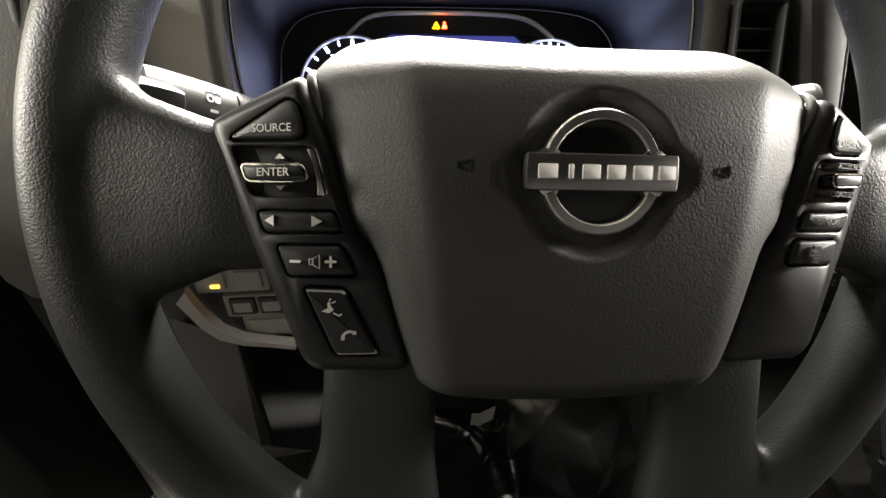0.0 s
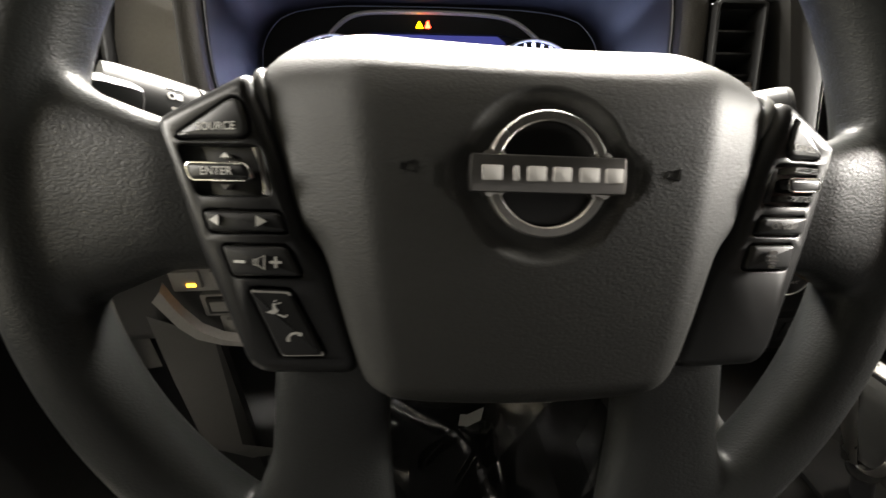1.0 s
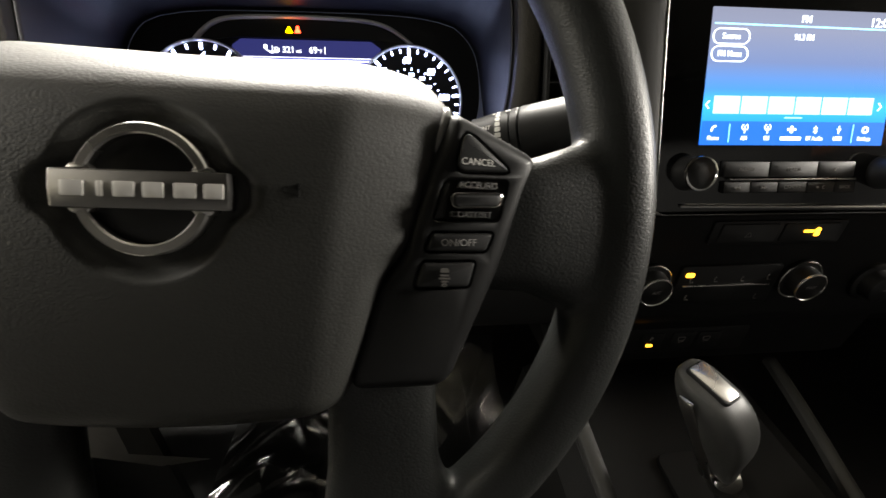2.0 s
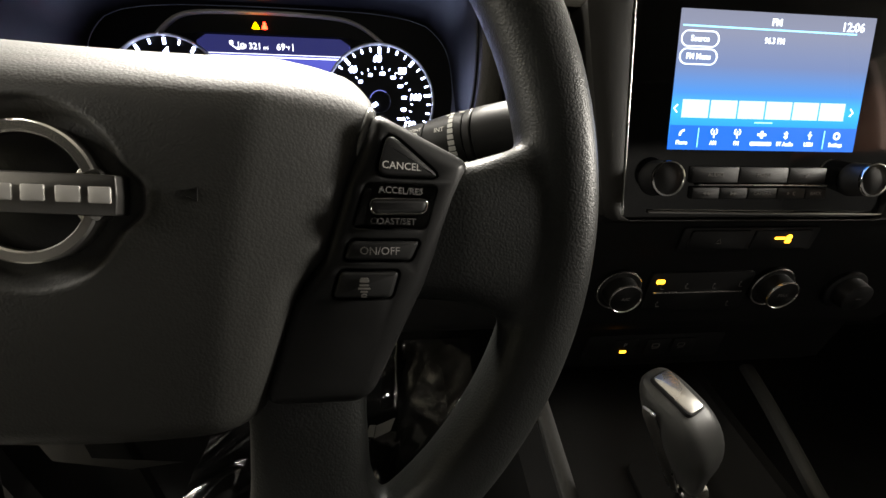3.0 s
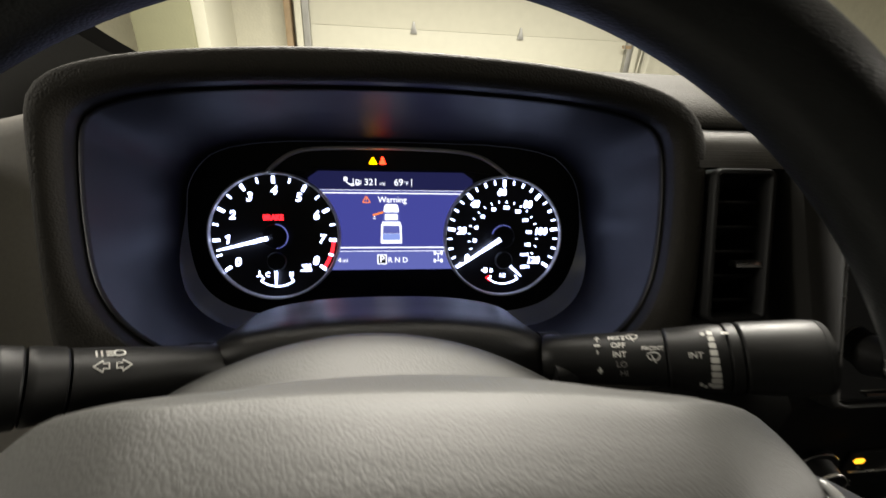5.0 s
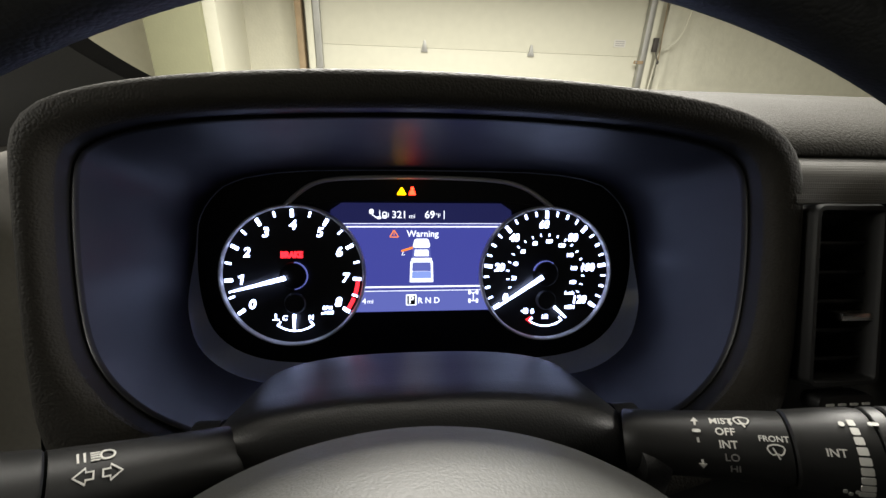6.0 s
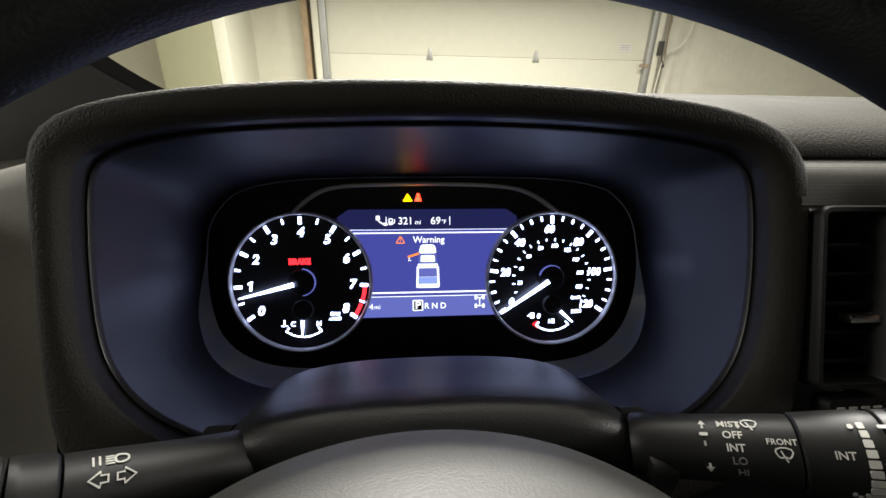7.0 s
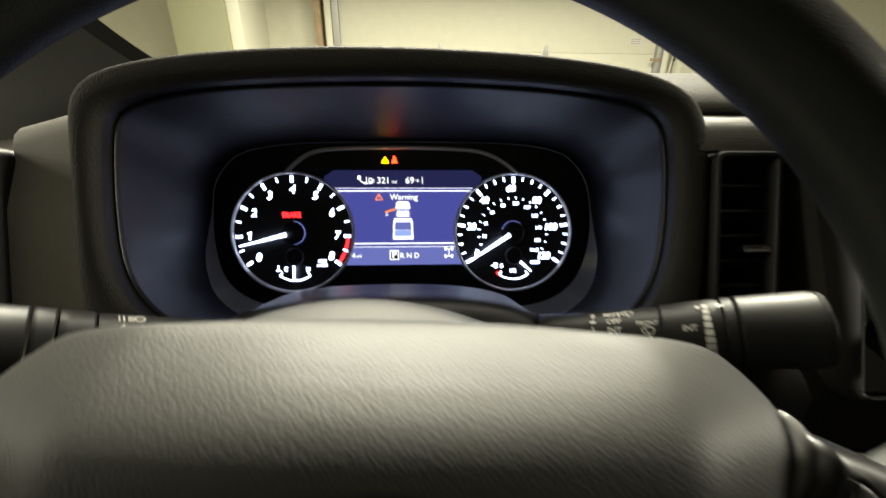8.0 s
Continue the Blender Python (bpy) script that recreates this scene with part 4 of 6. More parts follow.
for i in range(25):
    a = S0 + (S1 - S0) * i / 24
    big = i % 4 == 0
    mid = i % 2 == 0
    part("tick", tick(a, 0.0466 if big else 0.0490, 0.0530, 0.0026 if big else (0.0017 if mid else 0.0013)), WHITEGLOW, speedo, "", None, False)
for v, fx, fy in ((0, -0.0350, -0.0200), (20, -0.0402, 0.0055), (40, -0.0280, 0.0303), (60, -0.0027, 0.0415), (80, 0.0226, 0.0303), (100, 0.0362, 0.0048), (120, 0.0298, -0.0230)):
    part("figure", words(str(v), 0.0066, fx, fy, 0.0034, 0.0001, 0.18, 0.00022, "CENTER", 0.92), WHITEGLOW, speedo, "", None, False)
for kmh in range(10, 200, 10):
    a = S0 + (S1 - S0) * kmh / 1.609 / 120
    part("tick", tick(a, 0.0318, 0.0340, 0.0008), WHITEGLOW, speedo, "", None, False)
    if kmh % 20 == 0 and kmh < 200:
        part("figure", words(str(kmh), 0.0031, (0.0278 - 0.0030 * ease(0.0, 1.0, math.cos(radians(a)))) * math.cos(radians(a)), 0.0275 * math.sin(radians(a)), 0.0034, 0.0001, 0.15, 0.00012, "CENTER", 0.92), WHITEGLOW, speedo, "", None, False)
part("figure", words("km/h", 0.0030, 0.0214, -0.0170, 0.0034, 0.0001, 0.15, 0.00005), WHITEGLOW, speedo, "", None, False)
part("figure", words("MPH", 0.0031, 0.0218, -0.0292, 0.0034, 0.0001, 0.15, 0.0001), WHITEGLOW, speedo, "", None, False)
needle(speedo, 213, 0.004, 0.0520)


def sub_dial(dial, c, lo, hi, a):
    hub = part("hub", lathe([(0.0, 0.0052), (0.0095, 0.0052), (0.0110, 0.0040), (0.0112, 0.0030)], 40), DIAL, dial, "dark needle hub")
    part("hub_light", join(ring_arc(0.0106, 0.0112, -85 if lo == "C" else 55, 85 if lo == "C" else 165, 0.0030, 0.0054, 16)), DISPLAYBAND, hub, "dim lit rim", None, False)
    part("hub", lathe([(0.0, 0.0050), (0.0075, 0.0050), (0.0088, 0.0030)], 32), DIAL, dial, "dark needle hub", pose(c[0], c[1], 0))
    part("scale", ring_arc(0.0, 0.0001, 0, 1, 0.0030, 0.0031, 2) if False else moved(ring_arc(0.0222, 0.0234, 232, 308, 0.0030, 0.0036, 16), pose(c[0], c[1], 0)), WHITEGLOW, dial, "", None, False)
    u = Vector((math.cos(radians(a)), math.sin(radians(a))))
    v = Vector((-u.y, u.x))
    p, q = Vector(c) + u * 0.0085, Vector(c) + u * 0.0225
    part("needle", slab([tuple(p - v * 0.0013), tuple(q - v * 0.0006), tuple(q + v * 0.0006), tuple(p + v * 0.0013)], 0.0054, 0.0062), WHITEGLOW, dial, "lit white needle", None, False)
    for e in (232, 308):
        w = Vector((math.cos(radians(e)), math.sin(radians(e))))
        part("scale", tick(e, 0.0190, 0.0232, 0.0012, c), WHITEGLOW, dial, "", None, False)
    return hub


sub_dial(tach, (0.0005, -0.0225), "C", "H", 268)
part("figure", words("C", 0.0040, -0.0080, -0.0345, 0.0034, 0.0001, 0.1, 0.0001), WHITEGLOW, tach, "", None, False)
part("figure", words("H", 0.0040, 0.0125, -0.0345, 0.0034, 0.0001, 0.1, 0.0001), WHITEGLOW, tach, "", None, False)
part("figure", join(ribbon([(-0.0148, -0.0310), (-0.0148, -0.0352)], 0.0012, 0.0031, 0.0036), ribbon([(-0.0172, -0.0358), (-0.0122, -0.0358)], 0.0008, 0.0031, 0.0036)), WHITEGLOW, tach, "", None, False)
sub_dial(speedo, (0.0010, -0.0225), "E", "F", 318)
part("figure", words("0", 0.0040, -0.0110, -0.0325, 0.0034, 0.0001, 0.1, 0.0001), WHITEGLOW, speedo, "", None, False)
part("figure", words("1/2", 0.0036, 0.0, -0.0372, 0.0034, 0.0001, 0.1, 0.00005), WHITEGLOW, speedo, "", None, False)
part("figure", join(slab(rounded(0.0034, 0.0046, 0.0006, 2, -0.0165, -0.0318), 0.0031, 0.0036), slab([(-0.0208, -0.0320), (-0.0192, -0.0311), (-0.0192, -0.0329)], 0.0031, 0.0036)), WHITEGLOW, speedo, "", None, False)
part("red_line", join(ribbon([(-0.0120, -0.0372), (-0.0158, -0.0392), (-0.0118, -0.0425)], 0.0012, 0.0031, 0.0037)), REDGLOW, speedo, "lit red low-fuel mark", None, False)

ARCH = [(-0.107, 0.0380), (-0.0980, 0.0470), (-0.0860, 0.0555), (-0.070, 0.0592), (-0.040, 0.0606), (0.0, 0.0612), (0.040, 0.0604), (0.068, 0.0585), (0.0840, 0.0540), (0.096, 0.0470), (0.1085, 0.0375)]
part("arch", sweep([(x, y, 0.004) for x, y in chaikin(ARCH, 2, False)], oval(0.0017, 0.004, 10, 3)), RINGGREY, cluster, "satin metal arch over the display")
part("arch_panel", slab([(x, y) for x, y in ARCH] + [(0.070, 0.042), (-0.068, 0.042)], -0.002, 0.0006), DIAL, cluster)
lamp = part("warning_lamp", slab(soft_poly([(-0.0200, 0.0470), (-0.0122, 0.0470), (-0.0161, 0.0535)], 0.0008, 2), 0.0006, 0.0012), WARNAMBER, cluster, "lit amber warning triangle", None, False)
lamp = part("warning_lamp", join(slab(soft_poly([(-0.0105, 0.0470), (-0.0045, 0.0470), (-0.0058, 0.0508), (-0.0092, 0.0508)], 0.0008, 2), 0.0006, 0.0012), slab(arc(-0.0075, 0.0522, 0.0014, 0, 330, 11), 0.0006, 0.0012)), WARNRED, cluster, "lit red seat-belt warning", None, False)

# ---------------------------------------------------------------- instrument hood
hood = thing("instrument_hood", BEZEL, "black leather-grain hood round the instrument cluster", "instrument hood")
OUT = [(-0.1956, 0.0200), (-0.1950, 0.0330), (-0.1900, 0.0430), (-0.1790, 0.0510), (-0.1575, 0.0575), (-0.125, 0.0628), (-0.07, 0.0676), (-0.0106, 0.0688), (0.0586, 0.0668), (0.1134, 0.0625), (0.1580, 0.0545),
       (0.1840, 0.0420), (0.1950, 0.0240), (0.1966, 0.0), (0.1960, -0.0400), (0.1950, -0.0850), (0.190, -0.118), (0.175, -0.145), (0.12, -0.165), (0.0, -0.172), (-0.12, -0.165), (-0.175, -0.145), (-0.1900, -0.115), (-0.1930, -0.0735), (-0.1945, -0.03)]
INN = [(-0.1890, -0.0284), (-0.1890, -0.0018), (-0.1876, 0.0195), (-0.1832, 0.0300), (-0.1725, 0.0362), (-0.1557, 0.0415), (-0.1342, 0.0452), (-0.1084, 0.0478), (-0.066, 0.0500), (-0.0134, 0.0514), (0.0298, 0.0512), (0.090, 0.0486), (0.1342, 0.0438),
       (0.1650, 0.0362), (0.1768, 0.0258), (0.1806, 0.0101), (0.1820, -0.0240), (0.1798, -0.0590), (0.1740, -0.0845), (0.1600, -0.1070), (0.1360, -0.1250), (0.08, -0.138), (0.0, -0.142), (-0.09, -0.138), (-0.1470, -0.1165), (-0.1705, -0.0985), (-0.1830, -0.0780), (-0.1872, -0.0581)]
N = 160
CX, CY = 0.0, -0.03
OUT = [(x - 0.0075 * ease(0.0, 0.19, -x) + 0.0035 * ease(0.0, 0.19, x), y) for x, y in OUT]
o2 = star(chaikin(OUT, 2), N, CX, CY)
i2 = star(chaikin(INN, 2), N, CX, CY)
to_bezel = BEZEL.inverted() @ CLUSTER
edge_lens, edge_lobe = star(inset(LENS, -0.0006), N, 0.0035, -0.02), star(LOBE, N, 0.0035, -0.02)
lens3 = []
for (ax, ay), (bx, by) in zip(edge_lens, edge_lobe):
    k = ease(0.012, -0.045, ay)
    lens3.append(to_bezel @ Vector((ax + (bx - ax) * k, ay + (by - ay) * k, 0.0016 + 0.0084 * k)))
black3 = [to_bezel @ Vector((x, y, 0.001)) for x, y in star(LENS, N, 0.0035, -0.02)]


def mixed(a, b, f):
    return [(p[0] + (q[0] - p[0]) * f, p[1] + (q[1] - p[1]) * f) for p, q in zip(a, b)]


shell = [[(x, y, -0.20) for x, y in inset(o2, 0.012)], [(x, y, -0.10) for x, y in inset(o2, 0.002)], [(x, y, -0.008) for x, y in inset(o2, -0.0015)]]
for f, z in ((0.0, -0.0042), (0.08, -0.0012), (0.22, 0.0), (0.45, 0.0), (0.68, -0.0005), (0.86, -0.0022), (1.0, -0.0060)):
    shell.append([(x, y, z) for x, y in mixed(o2, i2, f)])
shell.append([(x, y, -0.0085) for x, y in inset(i2, 0.0002)])
part("hood_shell", loft(shell), DASH, hood, "leather-grain padded surround")
lip = [[(x, y, z) for x, y in inset(i2, d)] for d, z in ((-0.0002, -0.0080), (0.0004, -0.0120), (0.0010, -0.0170), (0.0024, -0.0165), (0.0030, -0.0174), (0.0032, -0.0200))]
part("inner_lip", loft(lip), POD, hood, "thin satin black lip")
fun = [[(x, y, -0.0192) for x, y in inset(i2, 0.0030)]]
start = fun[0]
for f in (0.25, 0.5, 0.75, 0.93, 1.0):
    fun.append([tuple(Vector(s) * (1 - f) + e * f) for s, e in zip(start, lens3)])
part("inner_panel", loft(fun), FUNNEL, hood, "smooth dark panel sloping in to the gauges, tinted blue for display glow")
part("inner_bevel", loft([[tuple(p) for p in lens3], [tuple(p) for p in black3]]), LENSBEVEL, hood, "bevel round the gauges, painted pale blue for their glow")

# ---------------------------------------------------------------- dashboard


def panel(name, rows, mat, label, category="dashboard", close=False):
    return setting(name, loft(rows, close), mat, label, category)


def extrude_x(profile, xs):
    """A profile of (y, z) pairs carried across the car."""
    return [[(x, y, z) for y, z in profile] for x in xs]


top_profile = [(1.02, 1.300), (0.95, 1.318), (0.80, 1.326), (0.66, 1.330), (0.58, 1.330), (0.53, 1.326), (0.505, 1.321), (0.492, 1.314), (0.487, 1.308), (0.490, 1.304), (0.60, 1.298)]
tp = chaikin(top_profile, 2, False)
setting("dashboard_top", loft(extrude_x(tp, (0.2225, 0.30, 0.40, 0.55, 0.75, 1.0, 1.25))), DASHTOP, "padded leather-grain dashboard top below the windscreen", "dashboard")
setting("dashboard_top", loft([[(x, y, z - 0.072) for y, z in tp] for x in (-0.40, -0.30, -0.24, -0.1755)]), DASHTOP, "padded leather-grain dashboard top below the windscreen", "dashboard")
setting("dashboard_top", loft(extrude_x([(1.02, 1.300), (0.95, 1.318), (0.80, 1.326), (0.66, 1.328), (0.63, 1.31)], (-0.1755, 0.0, 0.2225))), DASHTOP, "padded leather-grain dashboard top below the windscreen", "dashboard")
setting("dashboard_core", box(-0.40, 1.22, 0.69, 0.72, 0.72, 1.235), RUBBER, "dark carcass behind the dashboard", "dashboard")


def face(z, tilt=21.0):
    """The plane of the upper dashboard face."""
    return 0.459 + (z - 1.283) * math.tan(radians(tilt))


# left end of the dashboard face, with its own vent
zl = [1.294, 1.285, 1.25, 1.21, 1.17, 1.13, 1.105]
crest = [(0.0, 0.012), (-0.0035, 0.006), (-0.010, 0.0022), (-0.019, 0.0004)]
setting("dashboard_left", loft([[(x, face(1.306) + 0.055, 1.262 + 0.26 * (x + 0.176)) for x in (-0.222, -0.20, -0.176)]] + [[(x, face(1.306) + 0.004 + d, 1.3065 + h + 0.26 * (x + 0.176)) for x in (-0.222, -0.20, -0.176)] for h, d in crest] + [[(x, face(z) + 0.008, z) for x in (-0.222, -0.20, -0.176)] for z in zl[2:]], False), DASHSOFT, "grained panel beside the instrument hood, paled to stand for side light", "dashboard")
setting("dashboard_end", loft([[(x, face(z) + 0.012, z) for x in (-0.36, -0.302, -0.285)] for z in zl] + [[(x, face(1.105) + 0.012 + d, z) for x in (-0.36, -0.302, -0.285)] for z, d in ((1.08, 0.003), (1.055, 0.014), (1.035, 0.034), (1.02, 0.07))], False), JAMBGREY, "grained end panel of the dashboard", "dashboard")
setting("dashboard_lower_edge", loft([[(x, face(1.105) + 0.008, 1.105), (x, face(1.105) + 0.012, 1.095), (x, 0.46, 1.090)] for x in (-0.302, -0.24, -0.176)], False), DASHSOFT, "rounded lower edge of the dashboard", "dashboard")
setting("door_jamb_panel", loft([[(-0.306, 0.472, z), (-0.33, 0.468, z), (-0.42, 0.495, z), (-0.47, 0.60, z)] for z in (1.29, 1.20, 1.08, 1.00, 0.90)], False), JAMBGREY, "grey painted body side inside the open door", "wall")
setting("door_seal", sweep([(-0.304, 0.480, 1.30), (-0.305, 0.456, 1.22), (-0.312, 0.440, 1.10), (-0.325, 0.44, 0.95)], oval(0.007, 0.006, 10)), RUBBER, "black rubber door seal", "trim")
setting("cowl_side", loft([[(-0.34, 0.43, z), (-0.42, 0.47, z), (-0.45, 0.70, z), (-0.44, 1.05, z)] for z in (1.02, 0.80, 0.49)], False), LOWER, "dark cowl side panel beside the footwell", "wall")
door = thing("driver_door", pose(-0.455, 0.62, 0.0, 0, 0, 66), "dark driver's door standing open", "car door")
part("inner_panel", box(-1.05, 0.0, -0.03, 0.03, 0.55, 1.24, 0.015), CONSOLE, door, "dark grained inner door panel")
part("window_frame", join(box(-1.05, -1.0, -0.02, 0.02, 1.24, 1.70, 0.008), box(-1.0, -0.35, -0.02, 0.02, 1.65, 1.70, 0.008)), RUBBER, door, "black window frame")
part("armrest", box(-0.85, -0.25, -0.09, -0.03, 0.93, 0.99, 0.02), LOWER, door, "dark armrest")
setting("kick_side", box(-0.405, -0.250, 0.50, 0.515, 0.53, 1.02), LOWER, "dark panel at the footwell's outer side", "wall")
bolt = thing("hinge_bolt", pose(-0.318, 0.466, 1.197, 90), "dark round bolt in the body side", "bolt")
part("head", lathe([(0.0, 0.005), (0.005, 0.005), (0.006, 0.003), (0.008, 0.001), (0.008, -0.003)], 20), RUBBER, bolt)
setting("door_sill", box(-0.47, -0.405, -0.40, 0.62, 0.50, 0.565, 0.012), material("white_car_paint", (0.75, 0.74, 0.70), 0.2, 0, None, 0.03, 0.5), "white painted door sill", "door sill")


def vent(label, x0, x1, z0, z1, slats, tab):
    xm = (x0 + x1) / 2
    zm = (z0 + z1) / 2
    h = (z1 - z0) / math.cos(radians(21))
    ob = thing("air_vent", pose(xm, face(zm), zm, 90 - 21), label, "air vent")
    w = x1 - x0
    part("vent_frame", frame_ring(rounded(w, h, 0.006), inset(rounded(w, h, 0.006), 0.0045), -0.05, 0.004, 0.002), VENTBLACK, ob)
    part("vent_back", slab(rounded(w - 0.004, h - 0.004, 0.004), -0.055, -0.045), RUBBER, ob)
    for i in range(slats):
        y = -h / 2 + h * (i + 0.6) / (slats + 0.2)
        part("slat", slab(rounded(w - 0.009, 0.020, 0.001, 2), -0.0009, 0.0009, 0.0006), VENTBLACK, ob, "", pose(0, y, -0.012, 62, 0, 0))
    part("adjuster", box(-0.011, 0.011, -0.0022, 0.0022, -0.006, 0.002, 0.0008), SATIN, ob, "small bright adjuster tab", pose(tab[0], tab[1], 0.0))
    return ob


vent("black driver-side vent with level slats beside the instrument hood", 0.2245, 0.270, 1.190, 1.286, 6, (0.010, -0.012))
dashes = thing("vent_wheel", pose(0.2515, face(1.181) - 0.002, 1.181, 69), "black vent wheel with pale dashes", "vent wheel")
part("wheel", slab(rounded(0.036, 0.010, 0.004), -0.01, 0.001, 0.001), VENTBLACK, dashes)
for k in range(4):
    part("dash_mark", slab(rounded(0.005, 0.0014, 0.0005, 2, -0.011 + 0.0075 * k, 0), 0.001, 0.0014), PRINT, dashes, "", None, False)
vent("black vent with level slats at the end of the dashboard", -0.285, -0.222, 1.185, 1.288, 8, (0.004, -0.012))
setting("vent_trim", loft([[(x, 0.489, 1.3055), (x, 0.476, 1.3045), (x, 0.4665, 1.2985), (x, 0.4595, 1.2865)] for x in (0.216, 0.25, 0.30, 0.36)]), TRIM, "dotted grey trim strip above the vent", "trim")

# lower dashboard behind the column
knee = [(0.60, 1.10), (0.50, 1.095), (0.455, 1.085), (0.435, 1.06), (0.43, 1.01), (0.445, 0.965), (0.50, 0.945), (0.75, 0.93)]
setting("knee_panel", loft(extrude_x(chaikin(knee, 2, False), (-0.155, -0.10, 0.0, 0.10, 0.20, 0.29))), LOWER, "dark plastic knee panel below the steering column", "dashboard")
left_knee = [(0.46, 1.10), (0.440, 1.09), (0.432, 1.07), (0.428, 1.00), (0.44, 0.975), (0.47, 0.96), (0.52, 0.955)]
setting("switch_panel", loft(extrude_x(left_knee, (-0.34, -0.28, -0.20, -0.150))), LOWER, "dark switch panel left of the steering column", "dashboard")

# rows of small switches on the panel
for row, (z, xs) in enumerate(((1.060, (-0.213, -0.181)), (1.030, (-0.192, -0.166)), (1.004, (-0.180, -0.158)))):
    plate = thing("switch_bank", pose(sum(xs) / 2, 0.4235, z, 90), "grey-framed row of dashboard switches", "switches", "dashboard switch rows")
    part("plate", slab(rounded(0.064 - 0.004 * row, 0.0255, 0.002), -0.006, 0.002, 0.0008), GREY, plate)
    for x in xs:
        b = part("button", slab(rounded(0.023, 0.0185, 0.0015), 0.0, 0.0055, 0.0012), LOWER if row == 1 else GREY, plate, "", pose(x - sum(xs) / 2, 0.0015, 0))
        if row == 1:
            part("button_face", slab(rounded(0.016, 0.011, 0.0012), 0.0055, 0.0065, 0.0004), GREY, b)
    if row == 0:
        part("indicator", slab(rounded(0.0075, 0.0028, 0.0005), 0.0056, 0.0064), AMBER, plate, "lit amber indicator", pose(xs[0] - sum(xs) / 2 + 0.003, -0.003, 0), False)

# pale curved trim and panel seen through the wheel
sw = [(-0.232, 1.0625), (-0.2275, 1.047), (-0.222, 1.033), (-0.211, 1.014), (-0.195, 1.003), (-0.172, 0.997), (-0.150, 0.992)]
lower = [(-0.242, 1.045), (-0.236, 1.031), (-0.229, 1.014), (-0.217, 0.999), (-0.196, 0.990), (-0.172, 0.986), (-0.150, 0.981)]
setting("lower_trim", loft([[(x, 0.416, z) for x, z in sw], [(x, 0.408, z - 0.004) for x, z in sw], [(x, 0.408, z + 0.002) for x, z in lower], [(x, 0.420, z - 0.002) for x, z in lower]], False), GREY, "pale grey curved trim below the switches", "trim")
setting("kick_panel", loft([[(-0.262, 0.422, 1.02), (-0.214, 0.430, 0.981)], [(-0.264, 0.422, 0.93), (-0.218, 0.430, 0.91)], [(-0.268, 0.43, 0.80), (-0.227, 0.432, 0.798)], [(-0.26, 0.50, 0.66), (-0.20, 0.52, 0.64)]], False), JAMBGREY, "grey kick panel beside the footwell", "trim")

# ---------------------------------------------------------------- centre stack
head = thing("infotainment_unit", STACK, "piano-black radio unit with a lit touch screen and keys", "infotainment")
PANEL = soft_poly([(-0.040, 0.026), (0.212, 0.026), (0.206, -0.160), (-0.034, -0.160)], 0.006)
part("fascia", slab(PANEL, -0.02, -0.001, 0.001), GLOSS, head, "glossy black fascia")
surround = soft_poly([(-0.078, 0.008), (-0.046, 0.010), (-0.044, 0.032), (0.25, 0.032), (0.243, -0.162), (-0.050, -0.162)], 0.008)
part("surround", frame_ring(star(surround, 120, 0.085, -0.06), star(inset(PANEL, -0.0015), 120, 0.085, -0.06), -0.05, 0.004, 0.002), SURROUND, head, "grey-black grained surround")
part("side_strip", sweep([(-0.0395, 0.02, 0.001), (-0.037, -0.07, 0.001), (-0.0345, -0.157, 0.001)], oval(0.0009, 0.0015, 8)), SATIN, head, "thin bright edge strip")
part("lower_strip", sweep([(-0.012, -0.1545, 0.001), (0.085, -0.1560, 0.002), (0.206, -0.1572, 0.001)], oval(0.0013, 0.0012, 8)), CHROME, head, "thin chrome strip")


def screen_material():
    m = glow("radio_screen", (0.2, 0.3, 0.9), 1.0)
    nt = m.node_tree
    b = nt.nodes["Principled BSDF"]
    tc = nt.nodes.new("ShaderNodeTexCoord")
    sp = nt.nodes.new("ShaderNodeSeparateXYZ")
    nt.links.new(tc.outputs["Object"], sp.inputs[0])
    mr = nt.nodes.new("ShaderNodeMapRange")
    mr.inputs[1].default_value, mr.inputs[2].default_value = -0.104, 0.001
    nt.links.new(sp.outputs["Y"], mr.inputs[0])
    cr = nt.nodes.new("ShaderNodeValToRGB")
    e = cr.color_ramp.elements
    e[0].position, e[0].color = 0.0, (0.004, 0.10, 0.62, 1)
    e[1].position, e[1].color = 1.0, (0.155, 0.172, 0.235, 1)
    for p, c in ((0.30, (0.030, 0.36, 0.92, 1)), (0.42, (0.050, 0.205, 0.54, 1)), (0.62, (0.12, 0.168, 0.31, 1)), (0.85, (0.168, 0.190, 0.27, 1))):
        k2 = e.new(p)
        k2.color = c
    nt.links.new(mr.outputs[0], cr.inputs[0])
    nt.links.new(cr.outputs[0], b.inputs["Emission Color"])
    b.inputs["Emission Strength"].default_value = 0.88
    b.inputs["Roughness"].default_value = 0.12
    return m


SCREENWHITE = glow("screen_white", (0.80, 0.92, 1.0), 1.3)
SCREENTILE = glow("screen_tile", (0.62, 0.85, 1.0), 0.72)
SCREENCYAN = glow("screen_cyan", (0.25, 0.72, 1.0), 1.3)
SCREENBLUE = glow("screen_blue", (0.01, 0.13, 0.60), 0.8)
scr = part("touch_screen", slab([(0.0, -0.104), (0.168, -0.104), (0.168, 0.001), (0.0, 0.001)], -0.004, 0.0), screen_material(), head, "lit blue radio screen", None, False)


def ui(bm, mat=SCREENWHITE, name="screen_mark", label=""):
    return part(name, bm, mat, scr, label, None, False)


ui(slab([(0.002, -0.0105), (0.152, -0.0115), (0.152, -0.0125), (0.002, -0.0115)], 0.0, 0.0004), SCREENCYAN)
